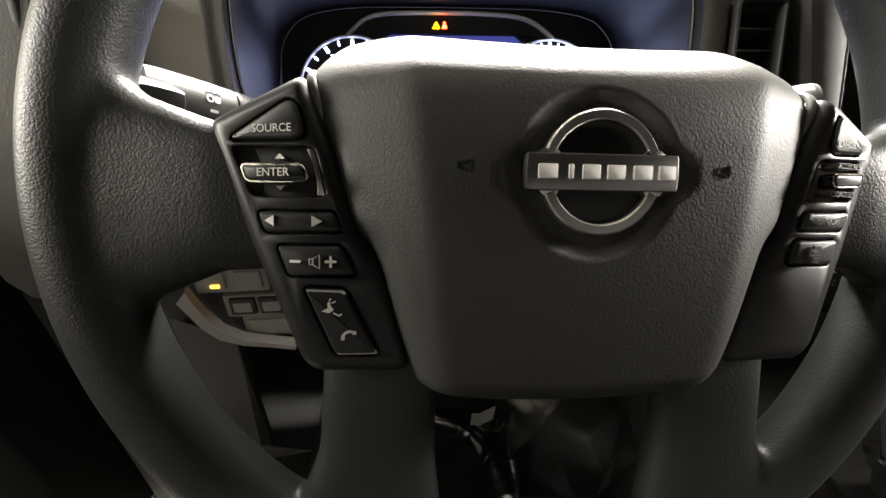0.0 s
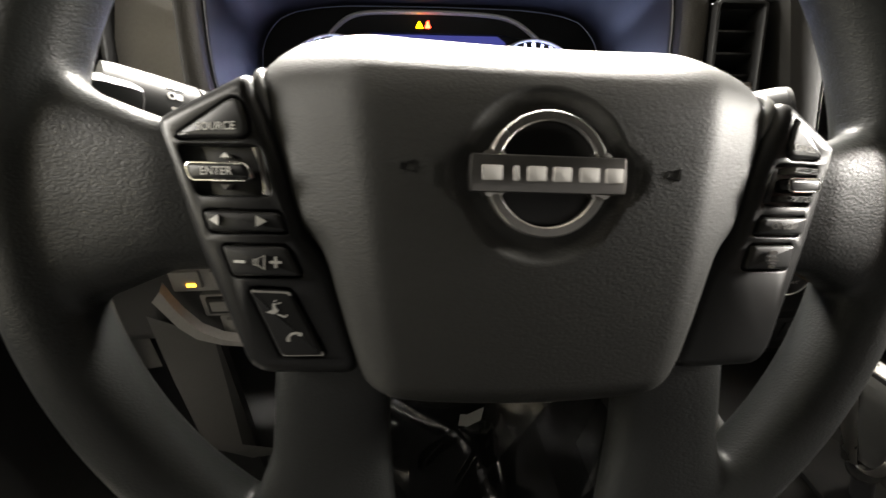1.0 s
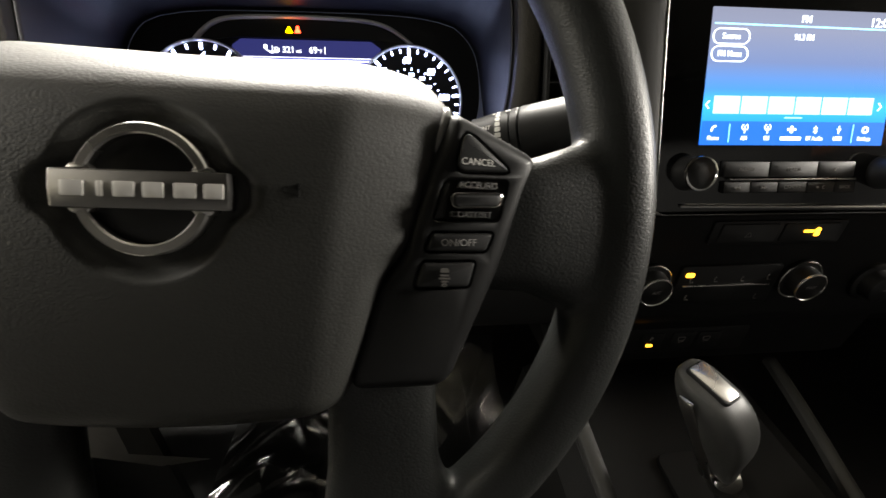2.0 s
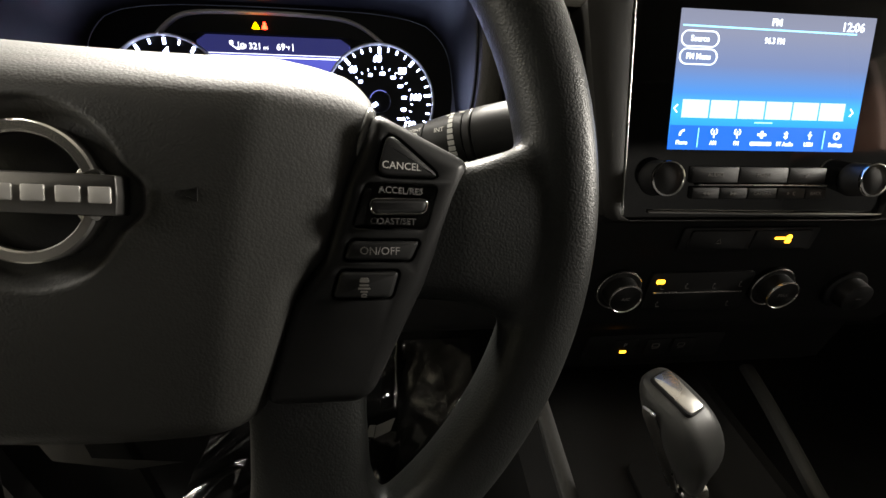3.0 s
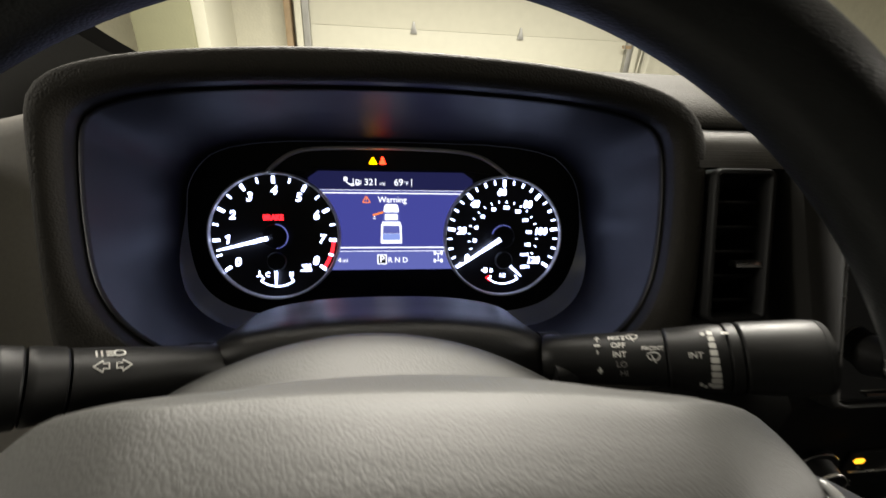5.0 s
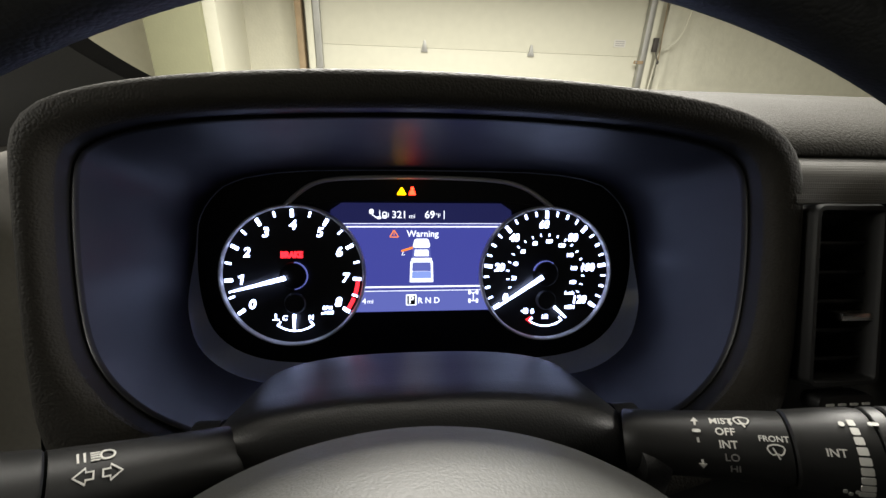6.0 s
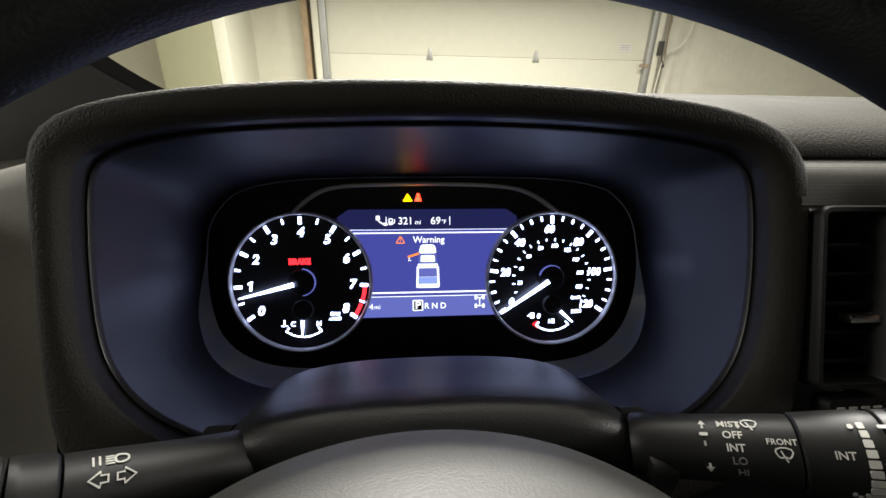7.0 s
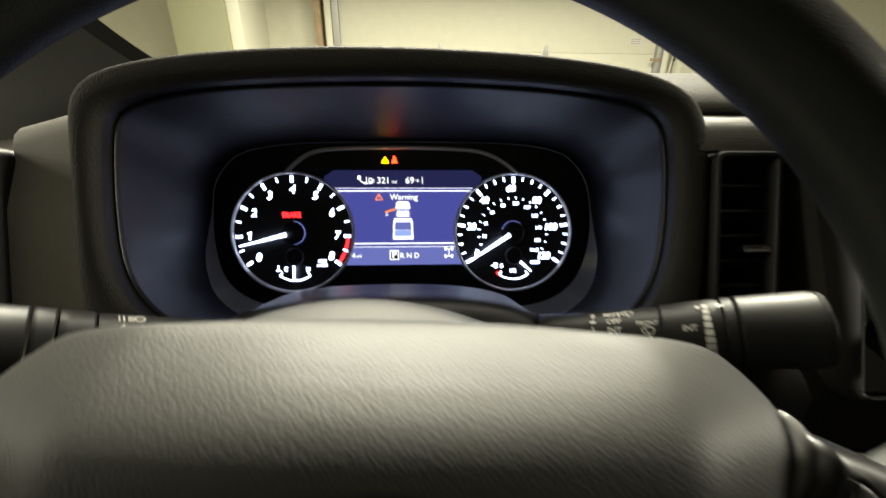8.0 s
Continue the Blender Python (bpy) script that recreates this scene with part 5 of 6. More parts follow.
ui(words("FM", 0.0052, 0.0806, -0.0062, 0.0002, 0.0001, 0, 0.0002))
ui(words("12:06", 0.0068, 0.1480, -0.0072, 0.0002, 0.0001, 0, 0.00008, "CENTER", 1.0))
ui(words("96.3 FM", 0.0046, 0.0806, -0.0197, 0.0002, 0.0001, 0, 0.00012, "CENTER", 0.85))
for y, t in ((-0.0203, "Source"), (-0.0333, "FM Menu")):
    ui(ribbon(rounded(0.0310, 0.0112, 0.0054, 5, 0.0172, y), 0.0008, 0.0, 0.0005, True), SCREENWHITE)
    ui(words(t, 0.0044, 0.0172, y, 0.0002, 0.0001, 0, 0.00012, "CENTER", 0.9))
for k in range(6):
    x0 = 0.0085 + k * 0.0244
    ui(slab([(x0, -0.0790), (x0 + 0.0226, -0.0790), (x0 + 0.0226, -0.0652), (x0, -0.0652)], 0.0, 0.0005), SCREENTILE, "preset_key")
for x, d in ((0.0030, -1), (0.1600, 1)):
    ui(ribbon([(x - 0.0014 * d, -0.0692), (x + 0.0014 * d, -0.0722), (x - 0.0014 * d, -0.0752)], 0.0009, 0.0, 0.0005))
ui(slab(rounded(0.016, 0.0010, 0.0004, 2, 0.081, -0.0818), 0.0, 0.0005), SCREENCYAN)
ui(slab([(0.0, -0.104), (0.168, -0.104), (0.168, -0.0850), (0.0, -0.0850)], 0.0, 0.0002), SCREENBLUE, "screen_band")
for x, t, w in ((0.0110, "Phone", 0), (0.0385, "AM", 0), (0.0590, "FM", 0), (0.0810, "", 0.019), (0.1030, "BT Audio", 0), (0.1250, "USB1", 0), (0.1500, "Settings", 0)):
    if t:
        ui(words(t, 0.0034, x, -0.0985, 0.0003, 0.0001, 0, 0.0001, "CENTER", 0.85))
    else:
        ui(slab(rounded(w, 0.0030, 0.0005, 2, x, -0.0985), 0.0002, 0.0005))
for x in (0.0245, 0.1380):
    ui(slab([(x, -0.102), (x + 0.0005, -0.102), (x + 0.0005, -0.087), (x, -0.087)], 0.0002, 0.0005), SCREENCYAN)
ui(ribbon(arc(0.0125, -0.0925, 0.0036, 90, 190, 8), 0.0016, 0.0002, 0.0006))
for x in (0.0385, 0.0590):
    ui(join(ribbon([(x, -0.0945), (x, -0.0885)], 0.0008, 0.0002, 0.0006), ribbon(arc(x, -0.0895, 0.0026, 120, 240, 8), 0.0007, 0.0002, 0.0006), ribbon(arc(x, -0.0895, 0.0026, -60, 60, 8), 0.0007, 0.0002, 0.0006)))
ui(join(slab(rounded(0.0080, 0.0020, 0.0008, 2, 0.081, -0.0912), 0.0002, 0.0006), slab(rounded(0.0022, 0.0060, 0.0008, 2, 0.081, -0.0912), 0.0002, 0.0006)))
ui(ribbon([(0.1012, -0.0932), (0.1046, -0.0900), (0.1030, -0.0882), (0.1030, -0.0945), (0.1046, -0.0928), (0.1012, -0.0896)], 0.0007, 0.0002, 0.0006))
ui(join(ribbon([(0.1250, -0.0945), (0.1250, -0.0880)], 0.0008, 0.0002, 0.0006), ribbon([(0.1232, -0.0905), (0.1250, -0.0925), (0.1268, -0.0905)], 0.0007, 0.0002, 0.0006)))
ui(ribbon(arc(0.1500, -0.0912, 0.0024, 0, 345, 16), 0.0014, 0.0002, 0.0006, True))


def radio_key(x0, x1, y0, y1, text, size=0.0032, icon=None):
    b = part("radio_key", slab(rounded(x1 - x0 - 0.0006, y1 - y0 - 0.0006, 0.0008, 2, (x0 + x1) / 2, (y0 + y1) / 2), -0.004, 0.0030, 0.0006), KEY, head, "black radio key")
    if text:
        part("legend", words(text, size, (x0 + x1) / 2, (y0 + y1) / 2, 0.0031, 0.0001), PRINTDIM, b, "", None, False)
    if icon:
        part("legend", icon((x0 + x1) / 2, (y0 + y1) / 2), PRINTDIM, b, "", None, False)


radio_key(0.022, 0.0635, -0.1308, -0.1172, "AUDIO")
radio_key(0.0635, 0.1085, -0.1308, -0.1172, "MENU")
radio_key(0.1085, 0.1440, -0.1308, -0.1172, "", 0, lambda x, y: ribbon(arc(x + 0.001, y - 0.001, 0.0024, 80, 190, 8), 0.0012, 0.003, 0.0033))


def skip(d):
    return lambda x, y: join(slab([(x - 0.003 * d, y - 0.0016), (x, y), (x - 0.003 * d, y + 0.0016)], 0.003, 0.0033), slab([(x, y - 0.0016), (x + 0.003 * d, y), (x, y + 0.0016)], 0.003, 0.0033))


radio_key(0.0235, 0.0480, -0.1440, -0.1340, "", 0, skip(-1))
radio_key(0.0480, 0.0735, -0.1440, -0.1340, "", 0, skip(1))
radio_key(0.0735, 0.1005, -0.1440, -0.1340, "CAMERA", 0.0030)
radio_key(0.1005, 0.1270, -0.1440, -0.1340, "", 0, lambda x, y: join(slab(arc(x - 0.003, y, 0.0011, 0, 330, 11), 0.003, 0.0033), ribbon(arc(x + 0.003, y, 0.0013, 60, 300, 10), 0.0007, 0.003, 0.0033)))
radio_key(0.1270, 0.1470, -0.1440, -0.1340, "BACK", 0.0030)
part("key_strip", slab(rounded(0.118, 0.0012, 0.0005, 2, 0.087, -0.1322), 0.0, 0.0036, 0.0003), SATIN, head, "thin bright strip between the key rows")
for x, lab in ((-0.008, "black radio knob with a bright ring"), (0.174, "black radio knob with a bright ring")):
    kn = part("radio_knob", lathe([(0.0, 0.017), (0.0120, 0.017), (0.0128, 0.0165), (0.0140, 0.002), (0.0145, -0.002)], 40), KEY, head, lab, pose(x, -0.127, 0))
    part("knob_ring", lathe([(0.0118, 0.0168), (0.0124, 0.0180), (0.0136, 0.0176), (0.0140, 0.0162), (0.0136, 0.0150)], 48), CHROME, kn, "bright chrome ring")

# face below the radio
stack_face = [(0.44, 1.16), (0.405, 1.145), (0.395, 1.135), (0.396, 1.105), (0.399, 1.095), (0.401, 1.02), (0.406, 1.005), (0.425, 0.985), (0.430, 0.925), (0.445, 0.905), (0.60, 0.88)]
setting("centre_stack", loft(extrude_x(stack_face, (0.292, 0.33, 0.42, 0.52, 0.62, 0.66))), DARK, "matt black centre stack below the radio", "dashboard")
setting("stack_side", loft([[(0.292, y, z) for y, z in stack_face], [(0.286, y + 0.02, z) for y, z in stack_face], [(0.28, y + 0.15, z) for y, z in stack_face]]), LOWER, "dark side of the centre stack", "dashboard")
bank = thing("hazard_switch_bank", pose(0.447, 0.3945, 1.119, 90), "black switch strip with a lit amber airbag light", "switches")
part("strip", slab(rounded(0.130, 0.024, 0.003), -0.004, 0.0015, 0.0008), POD, bank)
for x in (-0.030, 0.030):
    part("button", slab(rounded(0.055, 0.019, 0.002), 0, 0.003, 0.0008), KEY, bank, "", pose(x, 0, 0))
part("legend", join(slab(rounded(0.0095, 0.0022, 0.0004, 2, 0.0275, 0.002), 0.003, 0.0036), slab(arc(0.036, 0.003, 0.0026, 0, 330, 11), 0.003, 0.0036), slab(rounded(0.005, 0.004, 0.001, 2, 0.0365, -0.001), 0.003, 0.0036)), AMBER, bank, "lit amber airbag light", None, False)
part("legend", ribbon([(-0.033, -0.003), (-0.027, -0.003), (-0.030, 0.002)], 0.0006, 0.003, 0.0034, True), PRINTDIM, bank, "", None, False)

hvac = thing("climate_controls", pose(0.42, 0.3985, 1.058, 90), "black climate panel with three round knobs and a lit amber light", "climate controls")
part("plate", slab(rounded(0.105, 0.046, 0.004, 5, 0.004, 0.0), -0.003, 0.002, 0.001), POD, hvac)
part("strip", slab(rounded(0.091, 0.0016, 0.0006, 2, 0.004, 0.0005), 0.002, 0.0034, 0.0004), SATIN, hvac, "thin bright strip")
part("indicator", slab(rounded(0.0078, 0.0042, 0.0008, 2, -0.038, 0.0135), 0.002, 0.0030), AMBER, hvac, "lit amber indicator", None, False)
for x, y in ((-0.034, 0.0065), (-0.009, 0.0070), (0.019, 0.0065), (0.046, 0.0080), (-0.032, -0.0145), (0.042, -0.0155)):
    part("legend", join(ribbon([(x - 0.002, y + 0.002), (x - 0.001, y - 0.002), (x + 0.002, y - 0.002)], 0.0007, 0.002, 0.0025), slab(arc(x - 0.001, y + 0.0032, 0.0008, 0, 320, 8), 0.002, 0.0025)), PRINTDIM, hvac, "", None, False)
for x, y in ((-0.077, 0.005), (0.080, 0.005), (0.165, -0.002)):
    d = part("dial", lathe([(0.0, 0.004), (0.0195, 0.004), (0.0215, 0.0025), (0.022, -0.003)], 48), POD, hvac, "round black dial", pose(x, y, 0))
    kn = part("knob", lathe([(0.0, 0.0165), (0.0135, 0.0165), (0.0150, 0.0155), (0.0165, 0.004)], 40), KEY, hvac, "black climate knob", pose(x, y, 0))
    if x < 0.1:
        part("knob_ring", lathe([(0.0140, 0.0162), (0.0146, 0.0172), (0.0153, 0.0168), (0.0156, 0.0155)], 48), SATIN, kn, "thin bright ring")
        part("dial_ring", lathe([(0.0205, 0.0032), (0.0210, 0.0042), (0.0217, 0.0036)], 56), SATIN, d, "thin bright ring")
    part("legend", words("A/C" if x < 0 else ("MAX" if x < 0.1 else ""), 0.0036, 0, 0, 0.0166, 0.0001) if x < 0.1 else slab(rounded(0.006, 0.001, 0.0002), 0.0165, 0.0167), PRINTDIM, kn, "", None, False)

low = thing("lower_switch_bank", pose(0.43, 0.427, 0.957, 90), "black row of lower switches with a lit amber parking light", "switches")
part("strip", slab(rounded(0.165, 0.036, 0.004), -0.004, 0.002, 0.001), POD, low)
for x in (-0.036, 0.002, 0.034):
    part("button", slab(rounded(0.028, 0.024, 0.002), 0.0, 0.0035, 0.001), KEY, low, "", pose(x, 0, 0))
part("indicator", slab(rounded(0.0075, 0.0034, 0.0006, 2, -0.0375, -0.0055), 0.0035, 0.0042), AMBER, low, "lit amber indicator", None, False)
part("legend", words("P", 0.0055, -0.0370, 0.0045, 0.0036, 0.0001), PRINT, low, "", None, False)
for x in (0.000, 0.031):
    part("legend", join(ribbon(rounded(0.008, 0.005, 0.001, 2, x, 0.003), 0.0007, 0.0035, 0.0039, True), ribbon([(x - 0.003, -0.002), (x + 0.004, -0.001)], 0.0007, 0.0035, 0.0039)), PRINTDIM, low, "", None, False)

# ---------------------------------------------------------------- console and gear lever
setting("console", loft([[(x0, y, z) for x0, z in ((0.235, 0.70), (0.262, 0.885), (0.285, 0.900), (0.300, 0.885), (0.48, 0.880), (0.51, 0.893), (0.53, 0.885), (0.56, 0.70))] for y in (-0.40, -0.1, 0.1, 0.28, 0.38, 0.46)]), CONSOLE, "dark plastic centre console between the seats", "console")
for pts in (((0.284, 0.47, 0.955), (0.286, 0.40, 0.932), (0.288, 0.28, 0.914), (0.284, 0.05, 0.905)), ((0.585, 0.44, 0.897), (0.577, 0.39, 0.892), (0.562, 0.335, 0.890), (0.545, 0.28, 0.888), (0.520, 0.18, 0.885))):
    setting("console_rail", sweep(chaikin(pts, 2, False), oval(0.008, 0.006, 12, 3)), RAILGREY, "grey trim rail along the console edge", "trim")

lever = thing("gear_lever", pose(0.404, 0.272, 0.888), "black gear lever knob with a bright top window on the console", "gear lever")


def lever_axis(z):
    """The lever leans toward the driver and forward."""
    return -0.056 + (0.153 - z) * 0.40, 0.022 - (0.153 - z) * 0.17


def lever_knob():
    """A pistol-grip knob: full at the top, slim below."""
    rings = []
    turn = Matrix.Rotation(radians(24), 2)
    for z, a, b, y in ((0.050, 0.0105, 0.0115, 0.004), (0.066, 0.0130, 0.0150, 0.004), (0.084, 0.0180, 0.0205, 0.003), (0.103, 0.0228, 0.0262, 0.001), (0.120, 0.0248, 0.0298, 0.0), (0.134, 0.0246, 0.0304, 0.0), (0.145, 0.0228, 0.0285, 0.001), (0.1520, 0.0188, 0.0240, 0.003), (0.1550, 0.0120, 0.0165, 0.004)):
        cx, cy = lever_axis(z)
        ring = []
        for x, yy in oval(a, b, 36, 3.0):
            p = turn @ Vector((x, yy + y))
            ring.append((cx + p.x, cy + p.y, z + yy * 0.16))
        rings.append(ring)
    return loft(rings, True, True, True)


kn = part("knob", lever_knob(), LEVERBLACK, lever, "black grained lever knob")
ss = kn.modifiers.new("round", "SUBSURF")
ss.levels = ss.render_levels = 1
top = pose(-0.056, 0.0225, 0.1562, 9, 0, 24)
part("window", moved(slab(soft_poly([(-0.0085, -0.0160), (0.0085, -0.0160), (0.0098, 0.0176), (-0.0098, 0.0176)], 0.0040), -0.006, 0.0012, 0.001), top), SATIN, lever, "bright satin top window")
part("window_seam", moved(slab(soft_poly([(-0.0097, -0.0173), (0.0097, -0.0173), (0.0111, 0.0189), (-0.0111, 0.0189)], 0.0048), -0.006, 0.0004, 0.0008), top), RUBBER, lever)
blade = [(-0.0800, 0.016, 0.146), (-0.0780, 0.015, 0.138), (-0.0640, 0.013, 0.114), (-0.0515, 0.011, 0.090), (-0.0400, 0.010, 0.067), (-0.0340, 0.006, 0.052)]
part("side_blade", sweep(chaikin(blade, 2, False), lambda f: oval(0.0012 + 0.0022 * math.sin(math.pi * f), 0.006, 10), up=(0.3, -0.9, 0.3)), SATIN, lever, "bright side blade")
part("collar", lathe([(0.0095, -0.012), (0.0128, -0.008), (0.0132, 0.004), (0.0118, 0.009), (0.0090, 0.010)], 28), CHROME, lever, "chrome collar", pose(-0.0135, 0.0040, 0.044, 10, -21, 0))
part("stem", sweep([(-0.012, 0.004, 0.040), (-0.004, 0.001, 0.018), (0.002, -0.002, 0.0)], oval(0.0085, 0.0085, 16)), RUBBER, lever, "dark lever stem")
part("slot_plate", slab(rounded(0.07, 0.12, 0.012), -0.006, 0.001, 0.002), CONSOLE, lever)
for x, y in ((0.315, 0.14), (0.41, 0.14)):
    cup = thing("cup_holder", pose(x, y, 0.894), "round cup holder with a bright rim in the console", "cup holder", "cup holders")
    part("rim", lathe([(0.036, -0.004), (0.036, 0.003), (0.039, 0.005), (0.042, 0.002), (0.042, -0.004)], 40), SATIN, cup, "thin bright rim")
    part("cup", lathe([(0.036, 0.002), (0.034, -0.004)], 40), RUBBER, cup)

# ---------------------------------------------------------------- cab
setting("cab_floor", box(-0.405, 1.22, -0.40, 1.10, 0.50, 0.53), LOWER, "dark cab floor", "floor")
setting("floor_edge", box(-0.47, -0.405, 0.62, 1.10, 0.49, 0.53), LOWER, "dark cab floor beside the sill", "floor")
setting("firewall", loft([[(x, 1.04, 0.52), (x, 1.00, 0.70), (x, 0.80, 0.80), (x, 1.02, 1.30)] for x in (-0.64, 1.22)]), LOWER, "dark firewall behind the dashboard", "wall")
setting("passenger_dash", loft(extrude_x([(0.49, 1.295), (0.47, 1.28), (0.44, 1.20), (0.43, 1.10), (0.45, 1.0), (0.60, 0.90)], (0.68, 0.80, 0.95, 1.20))), DARK, "matt black passenger side of the dashboard", "dashboard")
# Unseen roof; its dark colour and front edge limit light on the wheel.
setting("cab_roof", box(-0.66, 1.26, -0.42, 0.26, 1.70, 1.74, 0.01), HEADLINER, "unseen dark headliner, set to cut light on the wheel", "ceiling")
# Unseen wall added close behind, to keep rear light off the wheel.
setting("cab_back_blocker", box(-0.66, 1.26, -0.45, -0.40, 0.5, 1.72), CONSOLE, "unseen dark wall close behind, added to cut light from the rear", "wall")
# Unseen side walls: the dark one blocks light, the brown one is reflected.
setting("unseen_rear_side", box(-0.66, -0.61, -0.40, -0.20, 0.5, 1.72), LOWER, "unseen dark side wall, added to cut light from behind", "wall")
setting("unseen_rear_side", box(1.22, 1.27, -0.40, 0.0, 1.31, 1.72), BROWN, "unseen brown side wall, added for brown reflections in gloss", "wall")
# Unseen; its top edge is set to keep side light off the console.
setting("cab_side_blocker", box(1.22, 1.27, -0.40, 1.0, 0.5, 1.31), LOWER, "unseen dark wall on the passenger side, its height set to shade the console", "wall")
EDGE = chaikin([(-0.205, 0.97, 1.215), (-0.237, 0.905, 1.262), (-0.265, 0.85, 1.298), (-0.289, 0.80, 1.322), (-0.317, 0.742, 1.366), (-0.335, 0.66, 1.43), (-0.34, 0.50, 1.55), (-0.33, 0.25, 1.715)], 2, False)
EDGE = [(x - 0.010, y, z) for x, y, z in EDGE]
for flip in (False, True):
    fx = (lambda x: 0.80 - x) if flip else (lambda x: x)
    inner = [(0.012, 0.0, 0.004), (0.03, 0.012, 0.012), (0.06, 0.035, 0.03), (0.092, 0.075, 0.06), (0.115, 0.13, 0.105), (0.125, 0.19, 0.17)]
    setting("windscreen_pillar", loft([[(fx(x - a * q), y - b * q, z - c * q) for a, b, c in inner[:4 if flip else 6]] for x, y, z, q in [(x, y, z, 1 - 0.6 * ease(1.38, 1.52, z)) for x, y, z in EDGE]], False), PILLARGREY, "dark grey trimmed windscreen pillar", "pillar")
    setting("windscreen_border", loft([[(fx(x - 0.024), y + 0.001, z - 0.004), (fx(x + 0.004), y + 0.010, z + 0.003)] for x, y, z in EDGE], False), RUBBER, "black border at the windscreen edge", "trim")


def film_sheet(x0, x1, lift, seed):
    """One crumpled sheet of clear film over the footwell mat."""
    bm = bmesh.new()
    nx, ny = max(24, int(250 * (x1 - x0))), 110
    vs = []
    for i in range(nx + 1):
        row = []
        for j in range(ny + 1):
            x, y = x0 + (x1 - x0) * i / nx, 0.38 + 0.50 * j / ny
            x += 0.010 * noise.noise(Vector((y * 7, seed, 1))) * (1 if i in (0, nx) else 0)
            p = Vector((x, y, seed))
            h = 0.018 * noise.noise(p * 4) + 0.014 * (1 - abs(noise.noise(Vector((x * 5 + y * 3, y * 5 - x * 2, 2 + seed))))) ** 6 + 0.005 * (1 - abs(noise.noise(Vector((x * 11 - y * 6, y * 9, 5 + seed))))) ** 8
            h += 0.10 * max(0.0, (y - 0.68) / 0.2) ** 1.3 + 0.26 * max(0.0, (x - 0.13) / 0.12) ** 1.4
            row.append(bm.verts.new((x, y, 0.545 + lift + h)))
        vs.append(row)
    for i in range(nx):
        for j in range(ny):
            bm.faces.new((vs[i][j], vs[i + 1][j], vs[i + 1][j + 1], vs[i][j + 1]))
    return bm


FILM = bpy.data.materials.new("clear_film")
FILM.use_nodes = True
nt = FILM.node_tree
nt.nodes.remove(nt.nodes["Principled BSDF"])
gl = nt.nodes.new("ShaderNodeBsdfGlossy")
gl.inputs["Roughness"].default_value = 0.13
tr = nt.nodes.new("ShaderNodeBsdfTransparent")
mx = nt.nodes.new("ShaderNodeMixShader")
mx.inputs[0].default_value = 0.42
nt.links.new(tr.outputs[0], mx.inputs[1])
nt.links.new(gl.outputs[0], mx.inputs[2])
nt.links.new(mx.outputs[0], nt.nodes["Material Output"].inputs[0])
film = thing("protective_film", pose(0, 0, 0), "crumpled clear plastic film lying on the footwell mat", "plastic film")
for x0, x1, lift, seed in ((-0.22, -0.02, 0.0, 0.0), (-0.05, 0.14, 0.010, 3.0), (0.10, 0.25, 0.004, 6.0)):
    part("sheet", film_sheet(x0, x1, lift, seed), FILM, film)
tag = thing("paper_tag", pose(0.106, 0.606, 0.574, 12, -18, 25), "folded white paper tag lying on the plastic film", "paper tag")
part("sheet", slab([(-0.022, -0.008), (0.010, -0.014), (0.030, 0.002), (-0.008, 0.010)], 0.0, 0.0012), PRINT, tag)
part("fold", slab([(-0.022, -0.008), (-0.008, 0.010), (-0.018, 0.016), (-0.034, 0.0)], 0.0, 0.0012), PRINT, tag, "", pose(0, 0, 0.002, 0, 14, 0))
mat_ob = thing("floor_mat", pose(0.02, 0.55, 0.531), "dark ribbed floor mat in the footwell", "floor mat")
part("pad", slab(rounded(0.44, 0.52, 0.05), 0, 0.008, 0.003), LOWER, mat_ob)
# ---------------------------------------------------------------- garage
setting("garage_floor", box(-3.2, 6.2, -4.0, 4.6, -0.05, 0.0), CONCRETE, "worn concrete garage floor", "floor")
# Unseen; grey is chosen so that less light bounces down.
setting("garage_ceiling", box(-3.2, 6.2, -4.0, 4.6, 3.2, 3.25), CONCRETE, "unseen garage ceiling, grey to cut light bounced from above", "ceiling")
setting("wall_front", join(box(-3.2, -0.64, 3.98, 4.1, 0, 3.2), box(2.05, 6.2, 3.98, 4.1, 0, 3.2), box(-0.64, 2.05, 3.98, 4.1, 2.7, 3.2)), CREAM, "cream painted garage wall round the door", "wall")
setting("wall_left", box(-3.25, -3.2, -4.0, 4.1, 0, 3.2), CREAM, "cream painted garage wall", "wall")
setting("wall_right", box(6.2, 6.25, -4.0, 4.1, 0, 3.2), CREAM, "cream painted garage wall", "wall")
setting("wall_back", box(-3.2, 6.2, -4.05, -4.0, 0, 3.2), CREAM, "cream painted garage wall", "wall")
gdoor = thing("garage_door", pose(0.70, 3.90, 0.0), "cream sectional garage door, closed", "garage door")
for i in range(6):
    z0 = 0.01 + i * 0.4725
    part("section", box(-1.305, 1.305, 0.0, 0.05, z0, z0 + 0.4715, 0.003), DOORPAINT, gdoor)
for i in range(1, 6):
    z = 0.01 + i * 0.4725
    for x in (-0.51, 0.345):
        part("hinge", slab(soft_poly([(-0.028, -0.030), (0.028, -0.030), (0.016, 0.012), (0.007, 0.055), (-0.007, 0.055), (-0.016, 0.012)], 0.006), 0, 0.012, 0.003), STEEL, gdoor, "small steel hinge", pose(x, -0.001, z, 90))
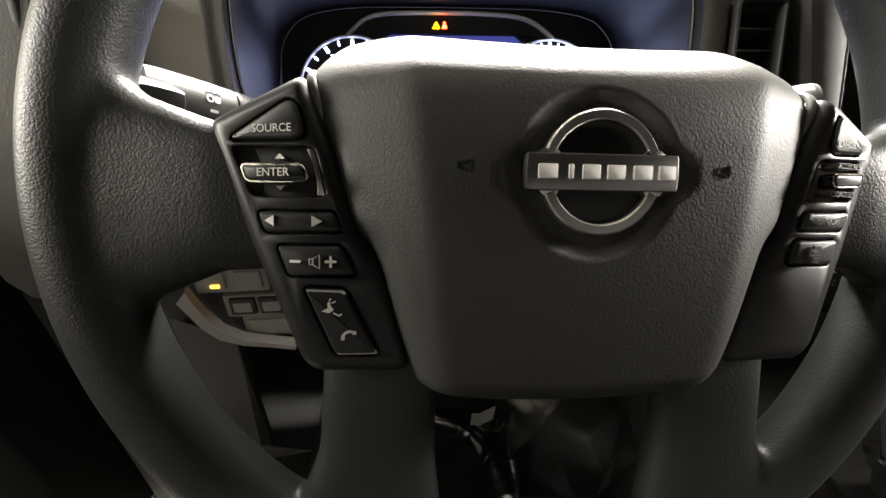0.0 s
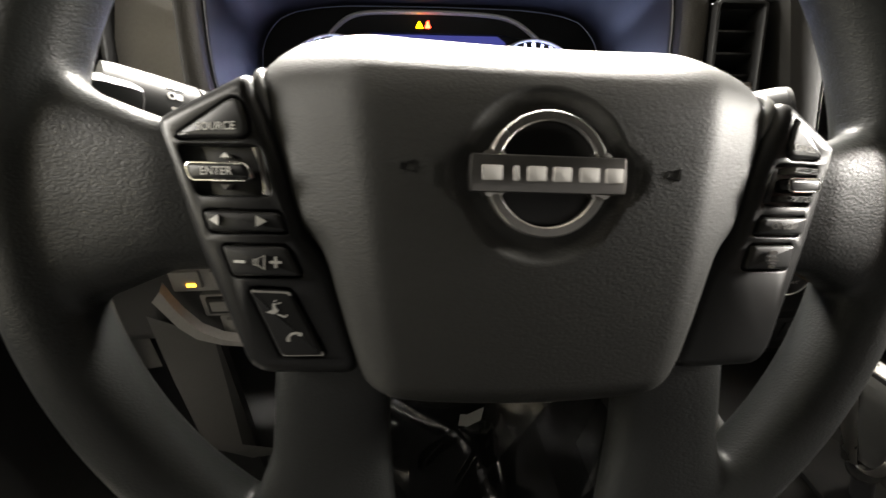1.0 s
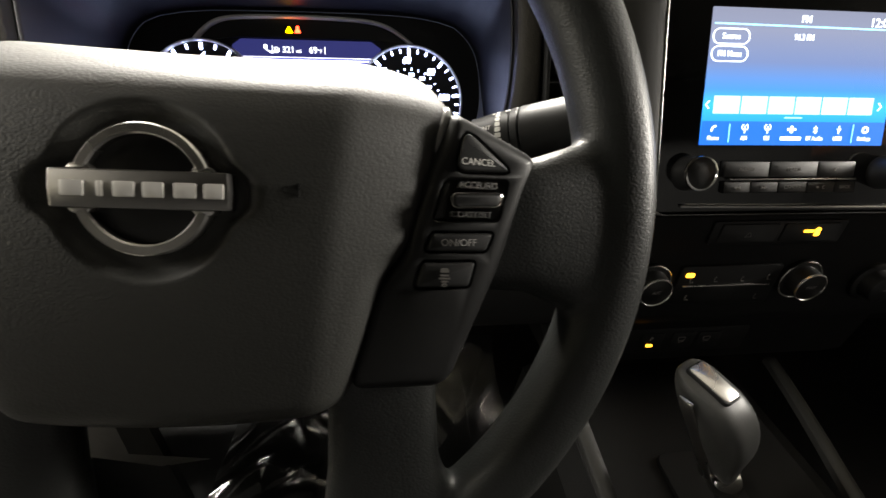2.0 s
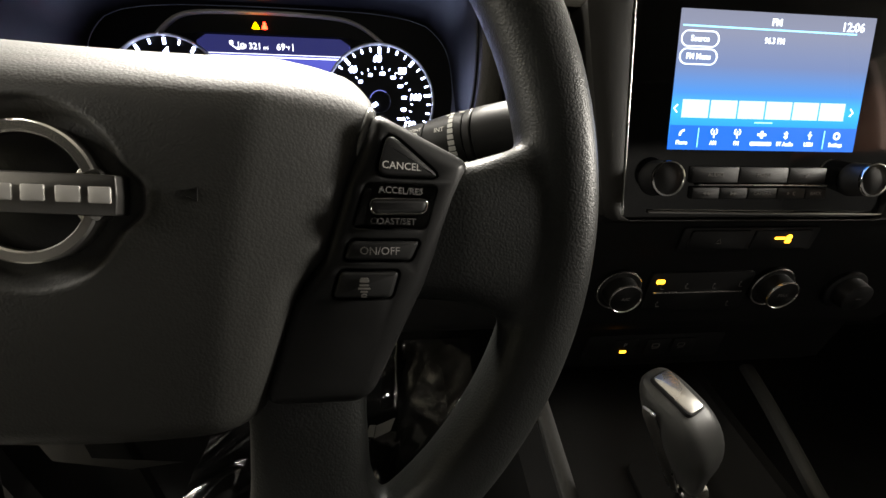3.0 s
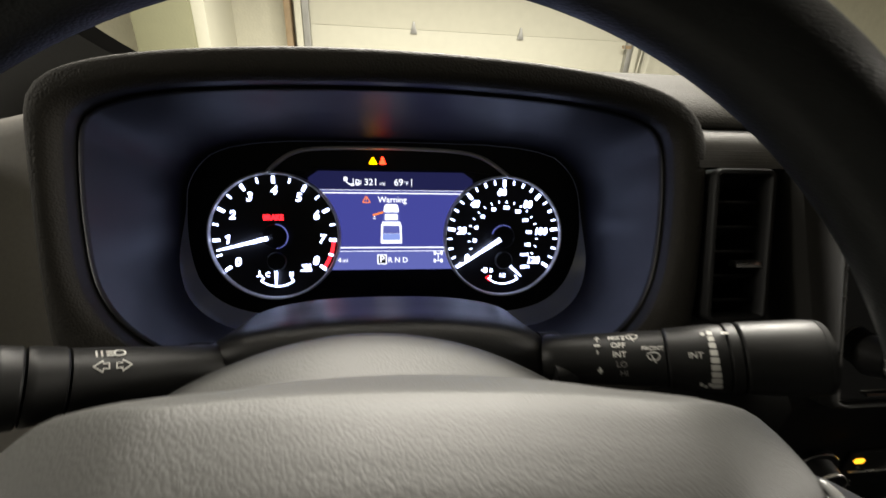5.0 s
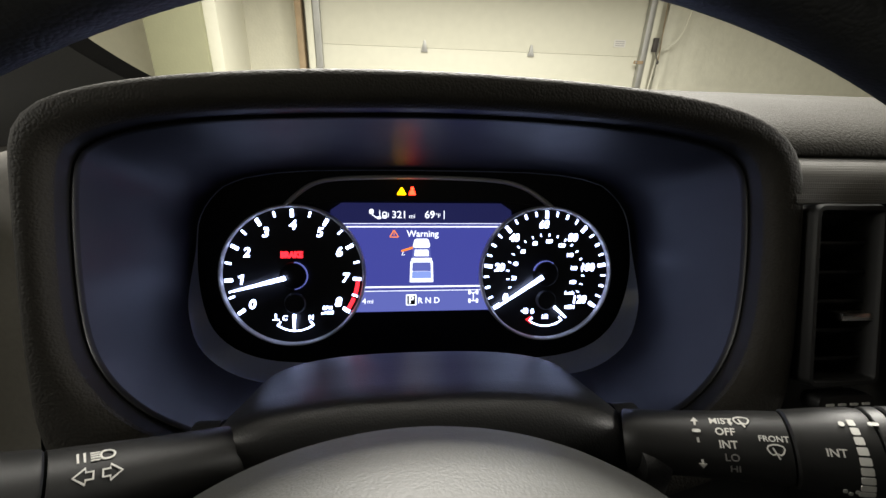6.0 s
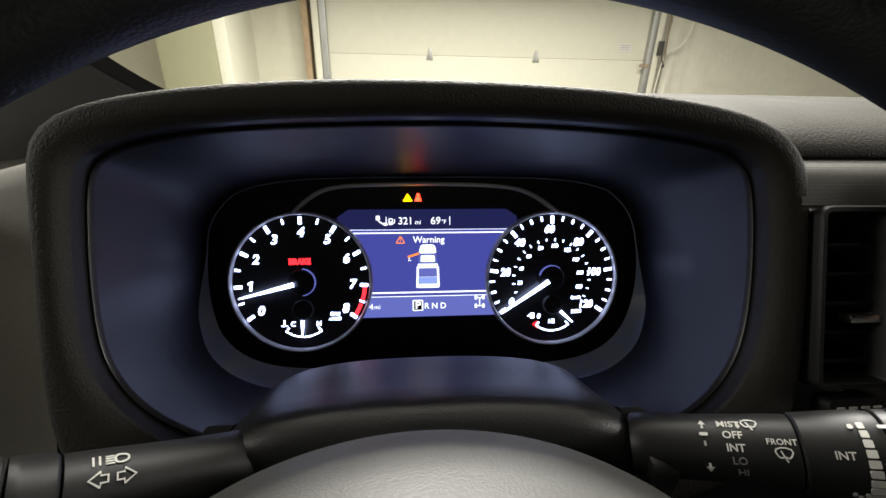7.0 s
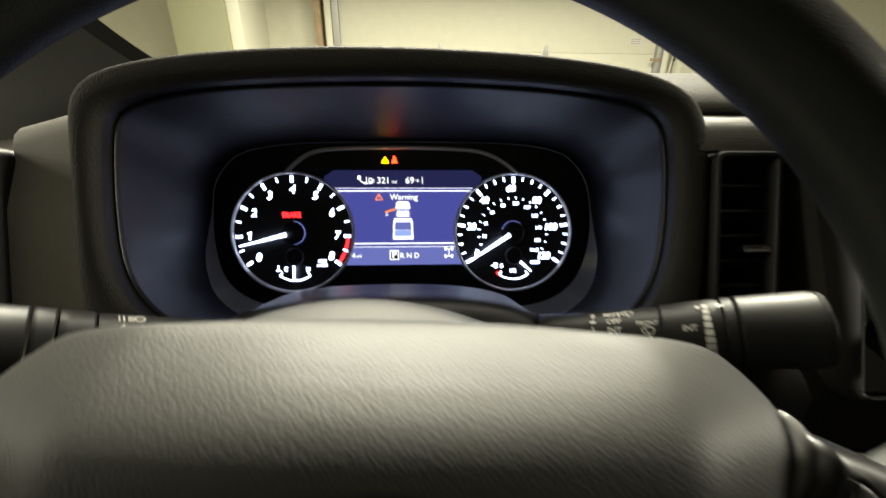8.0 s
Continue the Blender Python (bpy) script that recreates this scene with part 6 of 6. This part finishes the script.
for x in (-1.312, 1.275):
    rail = thing("door_track", pose(0.70 + x, 3.87, 0.0), "galvanised steel garage door track", "door track", "garage door tracks")
    part("track", box(-0.025, 0.025, -0.02, 0.03, 0, 2.75, 0.006), STEEL, rail)
    part("jamb", box(-0.08 if x < 0 else 0.03, -0.03 if x < 0 else 0.08, -0.01, 0.09, 0, 2.75, 0.004), DOORPAINT, rail)
setting("door_jamb", box(-0.768, -0.722, 3.86, 3.98, 0, 2.9, 0.006), WOOD, "worn wooden jamb beside the garage door", "trim")
# Side face takes the garage door's paler colour; the front is olive.
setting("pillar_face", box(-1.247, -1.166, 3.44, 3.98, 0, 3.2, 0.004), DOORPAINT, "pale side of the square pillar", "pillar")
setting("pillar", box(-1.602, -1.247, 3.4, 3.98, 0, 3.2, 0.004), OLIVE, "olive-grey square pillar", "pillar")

sticker = thing("door_label", pose(1.775, 3.898, 1.52, 90), "small grey printed label on the garage door", "label")
part("paper", slab(rounded(0.10, 0.055, 0.004), 0, 0.002), PRINT, sticker)
for k in range(3):
    part("text_bar", slab(rounded(0.08, 0.007, 0.001, 2, 0, 0.015 - 0.015 * k), 0.002, 0.0026), GREY, sticker)
DARKSTEEL = material("dark_steel", (0.07, 0.065, 0.06), 0.5, 0.6, (300, 0.0002, "noise"), 0.15)
bracket = thing("track_bracket", pose(2.045, 3.84, 1.42), "dark steel bracket beside the door track", "bracket")
part("plate", box(-0.020, 0.018, -0.02, 0.01, 0.045, 0.15, 0.005), DARKSTEEL, bracket)
part("arm", box(-0.010, 0.010, 0.0, 0.139, 0.07, 0.11, 0.003), STEEL, bracket)
part("lug", box(0.018, 0.030, -0.012, 0.004, 0.075, 0.12, 0.003), STEEL, bracket)
part("link", sweep(chaikin([(0.012, -0.012, 0.05), (0.022, -0.014, 0.018), (0.036, -0.012, -0.005), (0.042, -0.01, -0.026)], 2, False), oval(0.004, 0.004, 8)), DARKSTEEL, bracket, "short dark link")
part("knob", lathe([(0.0, 0.018), (0.009, 0.014), (0.012, 0.0), (0.008, -0.012), (0.0, -0.014)], 14), DARKSTEEL, bracket, "dark round knob", pose(0.044, -0.012, -0.030))
clamp = thing("track_clamp", pose(1.945, 3.845, 1.375), "rusty brown clamp on the garage door track", "clamp")
part("band", box(-0.045, 0.032, -0.008, 0.008, 0.0, 0.024, 0.003), WOOD, clamp)
part("bolt", lathe([(0.0, 0.010), (0.006, 0.009), (0.008, 0.0)], 12), STEEL, clamp, "", pose(-0.032, -0.008, 0.012, 90))
cord = thing("pull_string", pose(2.10, 3.86, 0.0), "thin brown string hanging beside the door track", "string")
part("strand", sweep(chaikin([(-0.020, 0, 2.9), (-0.014, 0, 1.85), (0.003, 0, 1.59), (0.010, 0, 1.47), (-0.008, -0.03, 1.395)], 2, False), oval(0.0035, 0.0035, 8)), WOOD, cord)
rope = thing("pull_rope", pose(2.12, 3.90, 0.0), "pale rope hanging slack beside the garage door", "rope")
part("rope", sweep(chaikin([(0.26, 0, 2.9), (0.23, -0.01, 2.0), (0.195, -0.02, 1.76), (0.165, -0.02, 1.60), (0.10, -0.02, 1.525), (0.02, -0.02, 1.505), (-0.02, -0.03, 1.44), (-0.03, -0.03, 1.30), (-0.05, -0.02, 0.9)], 2, False), oval(0.006, 0.006, 8)), DOORPAINT, rope)


def sheet_mesh():
    """Pale plastic sheet hanging in loose folds."""
    rows = []
    for j in range(25):
        z = 0.2 + 2.7 * j / 24
        row = []
        for i in range(101):
            x = 2.16 + 3.9 * i / 100
            y = 3.955 - 0.022 * math.exp(-(x - 2.16) / 0.10) * math.sin(x * 60 + 0.8 * math.sin(z * 2)) - 0.008 * noise.noise(Vector((x * 5, z * 2, 0))) - 0.02
            row.append((x, y, z))
        rows.append(row)
    return loft(rows, False)


SHEET = material("pale_sheet", (0.58, 0.57, 0.47), 0.5, 0, (40, 0.002, "noise"), 0.08)
tagged(part("wall_sheet", sheet_mesh(), SHEET, None), "pale sheet hanging in loose folds on the garage wall", "sheet", "", "")
